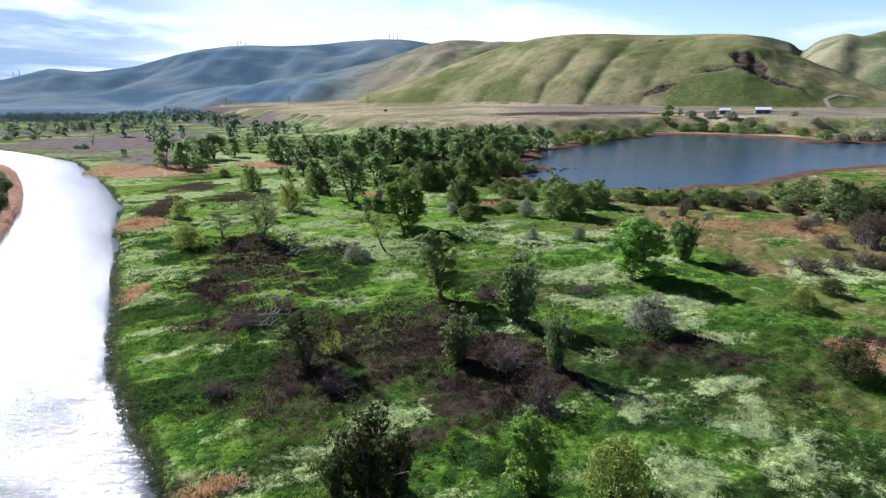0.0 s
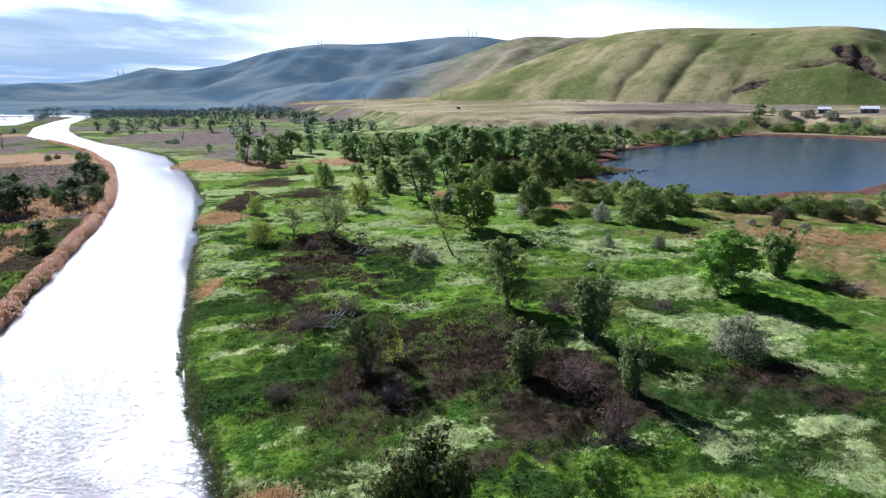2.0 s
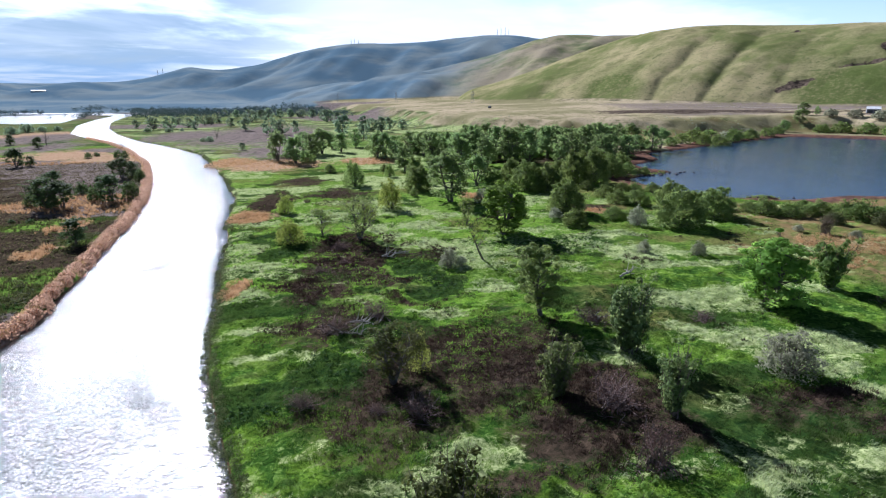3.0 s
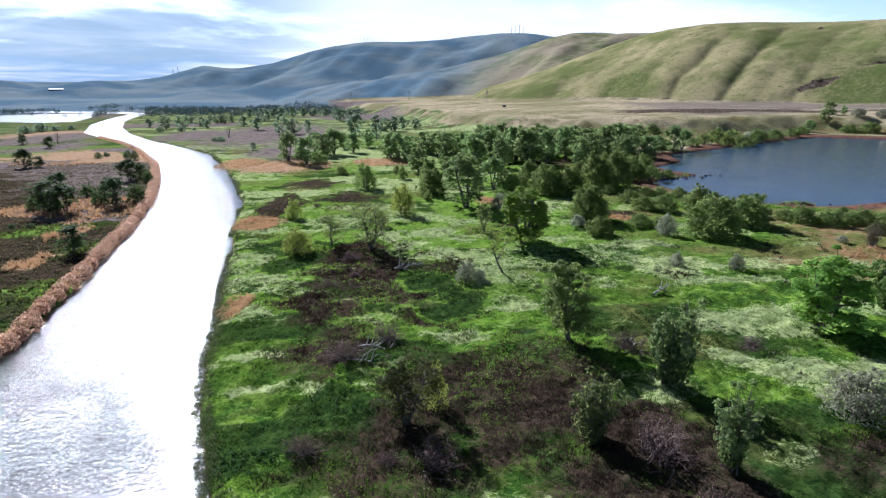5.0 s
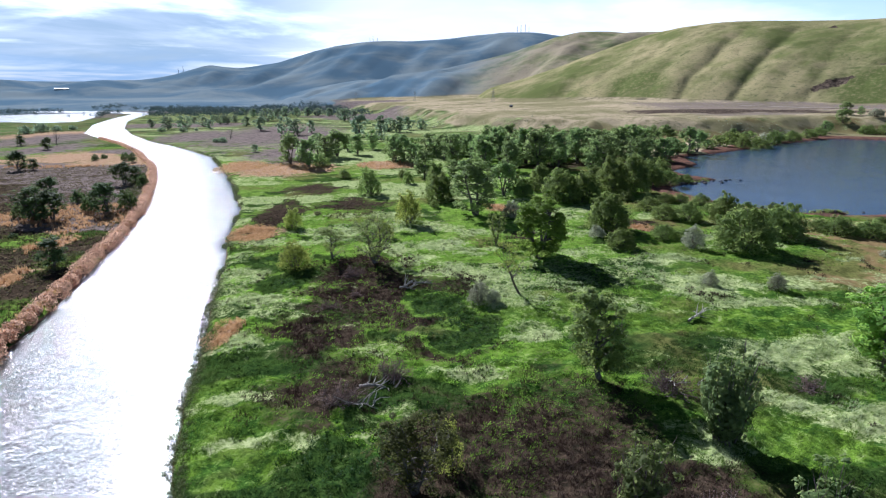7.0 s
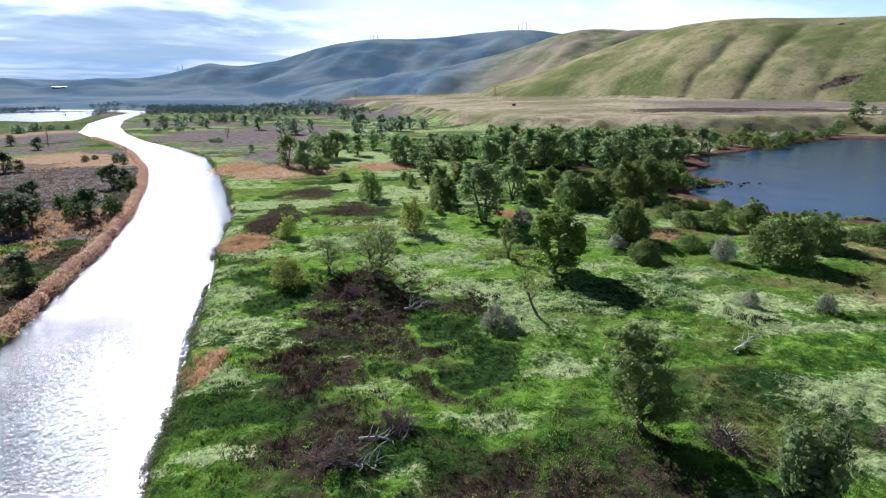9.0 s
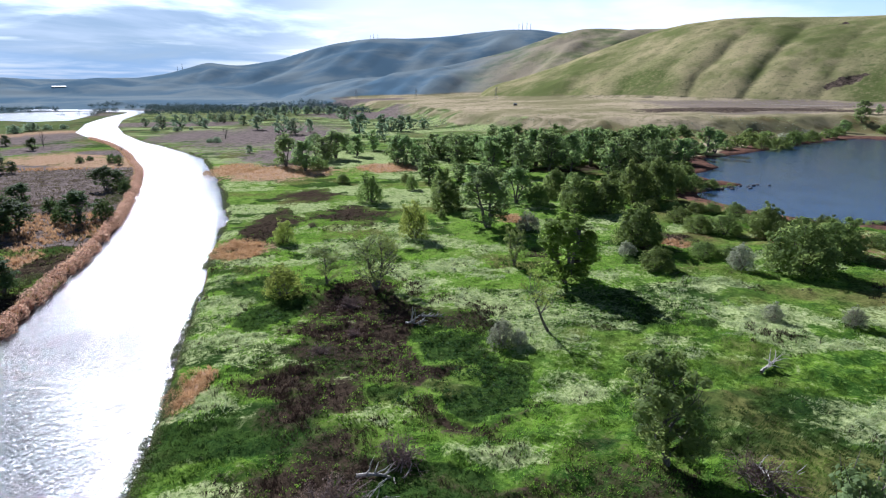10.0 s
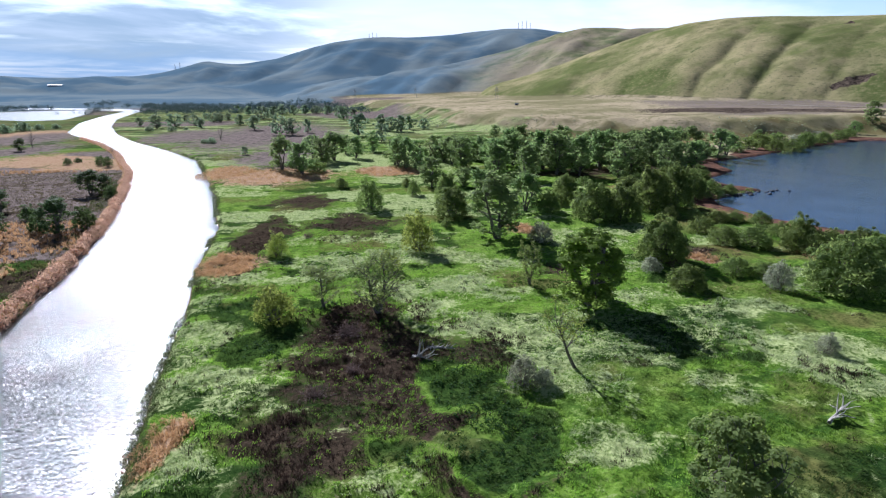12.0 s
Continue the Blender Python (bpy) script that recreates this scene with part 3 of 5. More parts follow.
def covers(x, y, cover):
    over = west_side(x, y)
    pale = patch_weight(x, y, PALE_FAR + PALE_NEAR + PALE_MORE)
    brown = patch_weight(x, y, [(a, b, 1.2 * c, 1.2 * d) for a, b, c, d in BROWN_PATCHES + BROWN_MORE + GROVE_FLOOR])
    lush = patch_weight(x, y, LUSH_PATCHES)
    dry = patch_weight(x, y, DRY_PATCHES + DRY_MORE)
    purple = patch_weight(x, y, PURPLE_PATCHES)
    dry = np.maximum(dry, 0.64 * over * smooth(fractal(x * 0.5, y, 50, 3, 41), 0.15, 0.35) * smooth(y, 700, 400))
    purple = np.maximum(purple, 0.8 * over * smooth(fractal(x * 0.5, y, 40, 3, 43), -0.2, 0.1) * smooth(y, 700, 400))
    brown = np.maximum(brown, 0.85 * over * smooth(y, 420, 300) * smooth(fractal(x * 0.5, y, 34, 3, 87), -0.5, -0.2))
    pale = np.maximum(pale, 0.66 * smooth(y, 230, 330) * smooth(fractal(x * 0.25, y * 0.6, 26, 3, 97), 0.02, 0.3) * smooth(x, -110, -60))
    purple = np.maximum(purple, 0.75 * smooth(y, 520, 700) * smooth(fractal(x * 0.25, y * 0.6, 70, 3, 99), -0.05, 0.25) * smooth(x, 40, -40))
    mud = smooth(cover["wet"], 1.2, 0.0)
    mud = np.maximum(mud, 0.9 * np.maximum(smooth(cover["lake"], 16, 5), smooth(cover["lake"], 34, 12) * smooth(y, 260, 330)) * smooth(fractal(x, y, 40, 3, 47) + smooth(x, 150, 240) * 0.6 + 0.35 * smooth(cover["lake"], 14, 6), -0.2, 0.3))
    dry = np.where((x > 85) & (y > 90) & (x < 200), dry * 0.5, dry)
    pale = np.maximum(pale, 0.55 * smooth(fractal(x * 0.45, y, 9, 4, 85), 0.0, 0.4) * (1 - over))
    pale = np.maximum(pale, 0.62 * (1 - 0.3 * smooth(x, 14, 36)) * smooth(fractal(x * 0.35, y, 15, 3, 101), 0.02, 0.36) * smooth(y, 95, 130) * smooth(x, 80, 45) * (1 - over))
    pale = pale * (0.8 + 0.2 * smooth(y, 42, 70)) * (1 - 0.25 * smooth(x, 70, 95) * smooth(y, 60, 100))
    pale = pale * (1 - 0.8 * smooth(brown, 0.4, 0.6)) * (1 - smooth(lush, 0.4, 0.6))
    brown = brown * (1 - smooth(lush, 0.4, 0.6))
    deep = 0.9 * smooth(fractal(x * 0.5, y, 10, 4, 111), 0.0, 0.24) * (1 - 0.7 * smooth(pale, 0.55, 0.8)) * (1 - 0.5 * smooth(x, 40, 70))
    deep = np.maximum(deep, smooth(lush, 0.5, 0.72))
    return pale, brown, dry, purple, mud, deep


def build_ground():
    angles = np.concatenate([np.arange(-48, 60, 0.2), np.arange(60, 312, 4.0)])
    radii = [1.0, 6, 12, 18, 24, 29]
    while radii[-1] < 4900:
        radii.append(radii[-1] + max(0.6, radii[-1] * 0.0062) * (1 if radii[-1] < 1500 else 1.6))
    radii = np.array(radii)
    rr, aa = np.meshgrid(radii, np.radians(angles), indexing="ij")
    x, y = rr * np.sin(aa), rr * np.cos(aa)
    z, cover = terrain(x.ravel(), y.ravel())
    pale, brown, dry, purple, mud, deep = covers(x.ravel(), y.ravel(), cover)
    verts = np.stack([x.ravel(), y.ravel(), z], 1)
    rows, cols = rr.shape
    i, j = np.meshgrid(np.arange(rows - 1), np.arange(cols), indexing="ij")
    k = (j + 1) % cols
    faces = np.stack([i * cols + j, (i + 1) * cols + j, (i + 1) * cols + k, i * cols + k], -1).reshape(-1, 4)[:, ::-1]
    mesh = bpy.data.meshes.new("ground")
    mesh.vertices.add(len(verts))
    mesh.vertices.foreach_set("co", verts.ravel())
    mesh.loops.add(faces.size)
    mesh.loops.foreach_set("vertex_index", faces.ravel().astype(np.int32))
    mesh.polygons.add(len(faces))
    mesh.polygons.foreach_set("loop_start", np.arange(0, faces.size, 4, dtype=np.int32))
    mesh.update()
    mesh.shade_smooth()
    tan = smooth(cover["bench"], 4, 22) * (1 - cover["hazy_shade"])
    gx, gy = x.ravel(), y.ravel()
    tan = tan * (1 - (0.42 - 0.5 * fractal(gx, gy, 24, 3, 53)) * smooth(cover["bench"], 55, 30))
    tan = np.maximum(tan, 0.85 * smooth(cover["lake"], 75, 25) * smooth(gy, 300, 380))
    soil = smooth(cover["bench"], 40, 70) * smooth(cover["bench"], 330, 230) * smooth(gx, 210, 300) * smooth(fractal(gx * 0.3, gy, 70, 3, 49), -0.45, 0.0) * (1 - cover["hill"])
    purple = np.maximum(purple, 0.58 * soil)
    turned = 0.72 * smooth(cover["bench"], 60, 95) * smooth(cover["bench"], 175, 120) * smooth(gx, 170, 250) * smooth(fractal(gx * 0.4, gy, 45, 3, 45), -0.3, 0.05)
    ones = np.ones(len(verts))
    for name, four in (("meadow", (pale, brown, dry, deep)), ("bare", (purple, mud, np.maximum(cover["rock"], turned), ones)), ("upland", (tan, cover["hill"], cover["hazy_shade"], cover["hill_green"]))):
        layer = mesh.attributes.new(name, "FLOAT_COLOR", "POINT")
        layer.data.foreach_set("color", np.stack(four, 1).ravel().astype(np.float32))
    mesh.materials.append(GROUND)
    return tagged(new("ground", mesh), "green flood plain with pale and brown patches below dry hills", "ground", kind="structure")


build_ground()


def sheet(name, outline, mat, label, grow=5.0):
    """A flat sheet of water a little wider than its banks."""
    bm = bmesh.new()
    cx, cy = (sum(p[k] for p in outline) / len(outline) for k in (0, 1))
    bm.faces.new([bm.verts.new((x + grow * (x - cx) / 60, y + grow * (y - cy) / 60, WATER_Z)) for x, y in outline])
    bmesh.ops.triangulate(bm, faces=bm.faces[:])
    mesh = bpy.data.meshes.new(name)
    bm.to_mesh(mesh)
    mesh.materials.append(mat)
    return tagged(new(name, mesh), label, "water", kind="structure")


def ribbon(name, east, west, mat, label, grow=5.0):
    """River surface between its two banks, laid a little under both."""
    def walk_along(line, count):
        pts = np.array(line, float)
        steps = np.concatenate([[0], np.cumsum(np.hypot(*np.diff(pts, axis=0).T))])
        at = np.linspace(0, steps[-1], count)
        return np.stack([np.interp(at, steps, pts[:, k]) for k in (0, 1)], 1)
    a, b = walk_along(east, 90), walk_along(west, 90)
    side = (a - b) / np.linalg.norm(a - b, axis=1)[:, None]
    a, b = a + side * grow, b - side * grow
    bm = bmesh.new()
    shares = (0.0, 0.12, 0.25, 0.4, 0.6, 1.0)
    rows = [[bm.verts.new((*(p + (q - p) * k), WATER_Z)) for k in shares] for p, q in zip(a, b)]
    for one, two in zip(rows, rows[1:]):
        for k in range(len(shares) - 1):
            bm.faces.new((one[k], two[k], two[k + 1], one[k + 1]))
    bmesh.ops.recalc_face_normals(bm, faces=bm.faces[:])
    mesh = bpy.data.meshes.new(name)
    bm.to_mesh(mesh)
    lee = mesh.attributes.new("lee", "FLOAT", "POINT")
    lee.data.foreach_set("value", np.repeat(np.interp(np.linspace(0, 1, len(rows)), [0.1, 0.16, 0.3, 0.6], [1.0, 1.0, 0.75, 0.5]), 6).astype(np.float32) * np.tile(np.array([1.0, 1.0, 0.7, 0.2, 0.0, 0.0], np.float32), len(rows)))
    mesh.materials.append(mat)
    return tagged(new(name, mesh), label, "water", kind="structure")


ribbon("river_water", RIVER_EAST, RIVER_WEST, RIVER, "wide river glittering white in the low sun")
sheet("lake_water", LAKE_LINE, LAKE, "still blue lake below the dry terrace")
sheet("pond_water", POND_LINE, POND, "bright shallow backwater beside the river")


# ---- plants ----
def part(name, mesh, mat, parent, label=""):
    """One mesh object under a thing."""
    if mat.name not in mesh.materials:
        mesh.materials.append(mat)
    ob = new(name, mesh)
    ob.parent = parent
    return tagged(ob, label)


def mesh_from(name, corners, sides):
    """A mesh of loose faces with the given number of corners each."""
    count = len(corners) // sides
    mesh = bpy.data.meshes.new(name)
    mesh.vertices.add(count * sides)
    mesh.vertices.foreach_set("co", np.ascontiguousarray(corners, dtype=np.float32).ravel())
    mesh.loops.add(count * sides)
    mesh.loops.foreach_set("vertex_index", np.arange(count * sides, dtype=np.int32))
    mesh.polygons.add(count)
    mesh.polygons.foreach_set("loop_start", np.arange(0, count * sides, sides, dtype=np.int32))
    mesh.update()
    return mesh


def mesh_of(name, verts, faces):
    mesh = bpy.data.meshes.new(name)
    mesh.from_pydata(verts, [], faces)
    mesh.update()
    return mesh


def tube(verts, faces, path, radii, sides=6):
    """Adds a tapered tube along a path."""
    path = [Vector(p) for p in path]
    start = len(verts)
    for k, p in enumerate(path):
        ahead = (path[min(k + 1, len(path) - 1)] - path[max(k - 1, 0)]).normalized()
        u = ahead.cross(Vector((0.3, 0.9, 0.2))).normalized()
        v = ahead.cross(u)
        for s in range(sides):
            a = 2 * math.pi * s / sides
            verts.append(tuple(p + (u * math.cos(a) + v * math.sin(a)) * radii[k]))
    for k in range(len(path) - 1):
        for s in range(sides):
            a, b = start + k * sides + s, start + k * sides + (s + 1) % sides
            faces.append((a, b, b + sides, a + sides))
    last = start + (len(path) - 1) * sides
    faces.append(tuple(last + s for s in range(sides)))


def limb(rng, start, way, length, radius, bend=0.25, steps=4, up=0.15):
    """The bent path of a branch and its radii."""
    path, radii, at, way = [Vector(start)], [radius], Vector(start), Vector(way).normalized()
    for k in range(steps):
        way = (way + Vector((rng.gauss(0, bend), rng.gauss(0, bend), rng.gauss(0, bend) + up))).normalized()
        at = at + way * (length / steps)
        path.append(at)
        radii.append(radius * (1 - 0.85 * (k + 1) / steps))
    return path, radii, way


def leaf_cloud(rng, centres, spread, count, size, flat=0.8, heart=None):
    """Many small bent leaf sprays round the given centres, as arrays of corners and faces."""
    r = np.random.RandomState(rng.randint(0, 10**6))
    pick = np.array(centres)[r.randint(0, len(centres), count)]
    way = r.normal(size=(count, 3))
    way /= np.linalg.norm(way, axis=1)[:, None]
    at = pick[:, :3] + way * (r.uniform(0.25, 1.0, count) ** 0.5 * pick[:, 3] * spread)[:, None] * np.array([1, 1, flat])
    face = 0.7 * way + r.normal(scale=0.35, size=(count, 3)) + np.array([0, 0, 0.15])
    if heart is not None:
        out = at - np.array(heart)
        face = face + 0.7 * out / (np.linalg.norm(out, axis=1)[:, None] + 1e-9)
    u = np.cross(face, r.normal(size=(count, 3)))
    u /= np.linalg.norm(u, axis=1)[:, None] + 1e-9
    w = np.cross(face, u)
    w /= np.linalg.norm(w, axis=1)[:, None] + 1e-9
    s = size * r.uniform(0.55, 1.35, count)[:, None]
    corners = np.stack([at - u * s, at - w * s * 0.55 + way * s * 0.15, at + u * s, at + w * s * 0.55 + way * s * 0.15], 1)
    return corners.reshape(-1, 3)


def grown(kind, seed, leaves, size, apart=False):
    """A plant of about ten metres, or of unit bush size: the meshes of its wood and its leaves, its height and its width."""
    rng = random.Random(seed)
    verts, faces, clumps, shoots = [], [], [], []
    if kind == "cottonwood":
        # two or three leaders part low down; limbs run out to leafy lobes that fill an uneven crown
        tall, spread = 10.0, 1.0
        broad = rng.uniform(2.7, 3.5)
        twist = [rng.uniform(0.7, 1.25) for _ in range(7)]
        leaders, first = [], rng.uniform(0, 2 * math.pi)
        for k in range(rng.choice((2, 3, 3))):
            turn, fan = first + k * 2.2, rng.uniform(0.05, 0.17)
            path, radii, _ = limb(rng, (0.1 * math.cos(turn), 0.1 * math.sin(turn), -0.3), (fan * math.cos(turn), fan * math.sin(turn), 1), tall * rng.uniform(0.78, 0.92), 0.22, 0.06, 8, 0.03)
            tube(verts, faces, path, radii, 7)
            leaders.append(path)
        for k in range(44):
            z = tall * rng.uniform(0.11, 0.97)
            turn = rng.uniform(0, 2 * math.pi)
            share = (z / tall - 0.04) / 0.96
            edge = broad * math.sin(math.pi * min(1, share**0.72)) ** 0.55 * twist[int(turn / 2 / math.pi * 7) % 7]
            out = edge * rng.uniform(0.3, 1.0) ** 0.6
            goal = Vector((out * math.cos(turn), out * math.sin(turn), z))
            path = min(leaders, key=lambda one: (one[5] - goal).length)
            root = path[min(int(max(z - out * 0.75, 0.6) / tall / 0.85 * 8) + 1, 7)]
            bow = root.lerp(goal, 0.5) + Vector((rng.gauss(0, 0.15), rng.gauss(0, 0.15), -0.12 * out))
            tube(verts, faces, [root, bow, goal], [0.10 + 0.04 * (1 - share), 0.06, 0.02], 5 if leaves > 4000 else 4)
            for _ in range(3 if leaves > 1500 else 1):
                tip = goal + Vector((rng.gauss(0, 0.55), rng.gauss(0, 0.55), rng.gauss(0.25, 0.5)))
                tube(verts, faces, [bow.lerp(goal, 0.6), goal.lerp(tip, 0.4), tip], [0.04, 0.03, 0.012], 3)
                clumps.append((*tip, rng.uniform(0.3, 0.7)))
            clumps.append((*goal, rng.uniform(0.6, 1.05)))
    elif kind in ("thin", "leaning", "bare"):
        tall = 10.0
        sway = 0.06 if kind != "leaning" else 0.0
        stems = 2 if kind == "thin" and rng.random() < 0.5 else 1
        for stem in range(stems):
            lean = Vector((rng.gauss(0, sway), rng.gauss(0, sway), 1))
            if kind == "leaning":
                lean = Vector((-0.5, 0.1, 1))
            if stems > 1:
                lean += Vector((0.22 if stem else -0.22, rng.gauss(0, 0.12), 0))
            path, radii, _ = limb(rng, (0, 0, -0.3), lean, tall * 0.82, {"bare": 0.18, "leaning": 0.25}.get(kind, 0.25), 0.07, 7, 0.10)
            tube(verts, faces, path, radii, 7)
            low = 3 if kind == "leaning" else 1
            for k in range(low, 8):
                for _ in range(3):
                    turn = rng.uniform(0, 2 * math.pi)
                    reach = tall * rng.uniform(0.30, 0.50) * (1.0 - 0.10 * abs(k - 3)) * (0.95 if kind == "leaning" else 1)
                    steep = rng.uniform(0.6, 1.4)
                    p2, r2, w2 = limb(rng, path[k], (math.cos(turn), math.sin(turn), steep), reach, radii[k] * 0.45 + 0.02, 0.2, 4, 0.12)
                    tube(verts, faces, p2, r2, 5)
                    for q in p2[2:]:
                        clumps.append((*q, rng.uniform(0.7, 1.35)))
                    for _ in range(3):
                        way = w2 + Vector((rng.gauss(0, 0.6), rng.gauss(0, 0.6), rng.gauss(0.1, 0.4)))
                        p3, r3, _w = limb(rng, p2[rng.choice((1, 2, 3))], way, reach * rng.uniform(0.3, 0.6), 0.032, 0.25, 3, 0.08)
                        tube(verts, faces, p3, r3, 4)
                        clumps.append((*p3[-1], rng.uniform(0.5, 1.0)))
        spread = 0.65
        if kind != "bare":
            clumps = [c for c in clumps if rng.random() < 0.5]
    elif kind in ("willow", "bush"):
        # many stems from the base out to leafy lobes, with dark gaps between
        for k in range(24):
            turn, climb = k * 2.4 + rng.uniform(-0.5, 0.5), rng.uniform(0.05, 1.0)
            out = 1.75 * math.cos(climb * 1.35) * rng.uniform(0.7, 1.12)
            goal = Vector((out * math.cos(turn), out * math.sin(turn), 0.45 + 2.7 * math.sin(climb * 1.45) * rng.uniform(0.8, 1.1)))
            root = Vector((0.25 * math.cos(turn), 0.25 * math.sin(turn), -0.15))
            bow = root.lerp(goal, 0.5) + Vector((0, 0, 0.25))
            tube(verts, faces, [root, bow, goal], [0.045, 0.035, 0.012], 5)
            shoots.append((len(verts), len(faces)))
            clumps.append((*goal, rng.uniform(0.35, 0.6)))
            clumps.append((*(goal + Vector((rng.gauss(0, 0.2), rng.gauss(0, 0.2), rng.uniform(0.15, 0.45)))), rng.uniform(0.15, 0.3)))
        # leaves close over the stems in a lumpy dome that reaches the ground
        for k in range(95):
            share = (k + 0.5) / 95
            turn, bulge = k * 2.39996, rng.uniform(0.78, 1.08)
            ring = math.sqrt(max(0.0, 1 - share * share))
            clumps.append((1.62 * ring * bulge * math.cos(turn), 1.62 * ring * bulge * math.sin(turn), 0.22 + 2.55 * share * bulge, rng.uniform(0.28, 0.56)))
        spread = 1.0
    elif kind == "spray":
        # upright stems in a narrow vase, leafy below and bare at the tips
        for k in range(34):
            turn, out = k * 2.4 + rng.uniform(-0.4, 0.4), rng.uniform(0.02, 0.42)
            foot = (0.16 * rng.gauss(0, 1), 0.16 * rng.gauss(0, 1), -0.1)
            path, radii, way = limb(rng, foot, (out * math.cos(turn), out * math.sin(turn), 1), rng.uniform(1.5, 3.1), 0.035, 0.10, 5, 0.02)
            tube(verts, faces, path, radii, 4)
            for q in path[1:5 if k % 3 else 4]:
                clumps.append((q.x, q.y, q.z, rng.uniform(0.14, 0.32)))
            for _ in range(2):
                p3, r3, _w = limb(rng, path[rng.choice((2, 3, 4))], way + Vector((rng.gauss(0, 0.35), rng.gauss(0, 0.35), 0.1)), rng.uniform(0.4, 0.8), 0.016, 0.12, 2, 0.02)
                tube(verts, faces, p3, r3, 3)
                if rng.random() < 0.5:
                    clumps.append((*p3[-1], rng.uniform(0.12, 0.26)))
            shoots.append((len(verts), len(faces)))
        spread = 1.0
    else:
        # open shrub of many upright twigs
        for k in range(46 if kind == "shrub" else 60):
            turn, out = rng.uniform(0, 2 * math.pi), rng.uniform(0.1, 1.5 if kind == "brush" else 0.8)
            foot = (rng.gauss(0, 0.5), rng.gauss(0, 0.5), -0.1)
            path, radii, w2 = limb(rng, foot, (out * math.cos(turn), out * math.sin(turn), 0.8), rng.uniform(1.2, 2.6), 0.05, 0.22, 4, -0.04 if kind == "brush" else 0.05)
            path = [Vector((q.x, q.y, max(q.z, 0.02))) if k2 else q for k2, q in enumerate(path)]
            tube(verts, faces, path, radii, 4)
            for _ in range(3):
                way = w2 + Vector((rng.gauss(0, 0.5), rng.gauss(0, 0.5), rng.gauss(0, 0.4)))
                p3, r3, _w = limb(rng, path[rng.choice((2, 3))], way, rng.uniform(0.4, 0.9), 0.025, 0.2, 2, 0.0)
                tube(verts, faces, p3, r3, 3)
                clumps.append((*p3[-1], rng.uniform(0.25, 0.5)))
            clumps.append((*path[-1], rng.uniform(0.25, 0.5)))
        spread = 1.0
    if shoots:
        wood, v0, f0 = [], 0, 0
        for v1, f1 in shoots:
            wood.append(mesh_of("stem", verts[v0:v1], [tuple(c - v0 for c in face) for face in faces[f0:f1]]))
            v0, f0 = v1, f1
        if not apart:
            wood = [mesh_of("wood", verts, faces)]
    else:
        wood = [mesh_of("wood", verts, faces)]
    crown, points = None, np.array(verts)
    if leaves:
        corners = leaf_cloud(rng, clumps, spread, leaves, size, 0.8, (0, 0, 0.4 * max(c[2] for c in clumps)))
        keep = np.repeat(corners.reshape(-1, 4, 3)[:, :, 2].min(1) > 0.02, 4)
        corners = corners[keep]
        crown = mesh_from("crown", corners, 4)
        points = np.concatenate([points, corners])
    high = np.percentile(points[:, 2], 99.6)
    wide = 2 * np.percentile(np.hypot(points[:, 0], points[:, 1]), 96)
    return wood, crown, high, wide


SHAPES = {}


def shapes(kind, count, leaves, size, apart, tint):
    key = (kind, leaves, apart, tint)
    if key not in SHAPES:
        SHAPES[key] = [grown(kind, 100 * k + len(kind) + leaves, leaves, size, apart) for k in range(count)]
    return SHAPES[key]


GROWN = []


def plant(name, kind, rows, leaf, wood, label, category, group="", leaves=2600, size=0.22, variants=4, stem="trunk", apart=False):
    """Sets out plants of one kind: rows of x, y, height and width."""
    for x, y, high, wide in rows:
        rng = random.Random(int(x * 31 + y * 17))
        trunk, crown, h0, w0 = rng.choice(shapes(kind, variants, leaves, size, apart, leaf.name if leaf else wood.name))
        base = new(name)
        base.empty_display_size = 0.5
        tagged(base, label, category, group)
        across = min(max((1.35 if kind == "cottonwood" else 1.1) * wide / w0, (0.8 if kind == "bush" else 0.45) * high / h0), 1.7 * high / h0)
        turn = 0.0 if kind == "leaning" else rng.uniform(0, 360)
        base.matrix_world = pose(x, y, ground_z(x, y) - 0.05, 0, 0, turn) @ Matrix.Diagonal((across, across, high / h0, 1))
        for piece in trunk:
            part(stem, piece, wood, base)
        if crown:
            part("crown", crown, leaf, base)
        GROWN.append((x, y, wide))


# trees and bushes of the near meadow
plant("cottonwood_tree", "cottonwood", [(67.5, 92.8, 13.7, 13.7), (30.6, 148.4, 15.4, 19.0), (19.5, 39.1, 9, 2.9)], VIVID, BARK, "full green cottonwood tree standing in the wet meadow", "tree", "meadow cottonwoods", 15000, 0.16, 4)
plant("tall_cottonwood", "cottonwood", [(21, 194.8, 17.4, 13.5)], LEAF, BARK, "tall grey-green cottonwood with an open spreading crown", "tree", "", 7500, 0.17, 1)
plant("thin_tree", "thin", [(22, 159.2, 9.3, 5)], PALE_LEAF, BARK, "sparse half-leafed tree with bare grey branches in the meadow", "tree", "", 5200, 0.13, 1)
plant("twiggy_willow", "spray", [(21.2, 67.2, 8.3, 4.6), (33.5, 61.1, 8.7, 4.2)], SPRAY, TWIG, "upright willow with green lower sprays and bare grey tips", "tree", "twiggy willows", 6000, 0.07, 2, "stem", True)
plant("vase_tree", "thin", [(-7.6, 146.5, 11.4, 10.3), (-17.6, 149.5, 7.9, 7.1)], PALE_LEAF, BARK, "nearly bare spreading tree with thin spring leaves", "tree", "bare meadow trees", 4600, 0.11, 2)
plant("dark_tree", "thin", [(0.6, 71.6, 8.8, 7.5)], OLIVE_LEAF, BARK, "dark many-branched tree with sparse olive leaves in dead weeds", "tree", "", 8000, 0.12, 1)
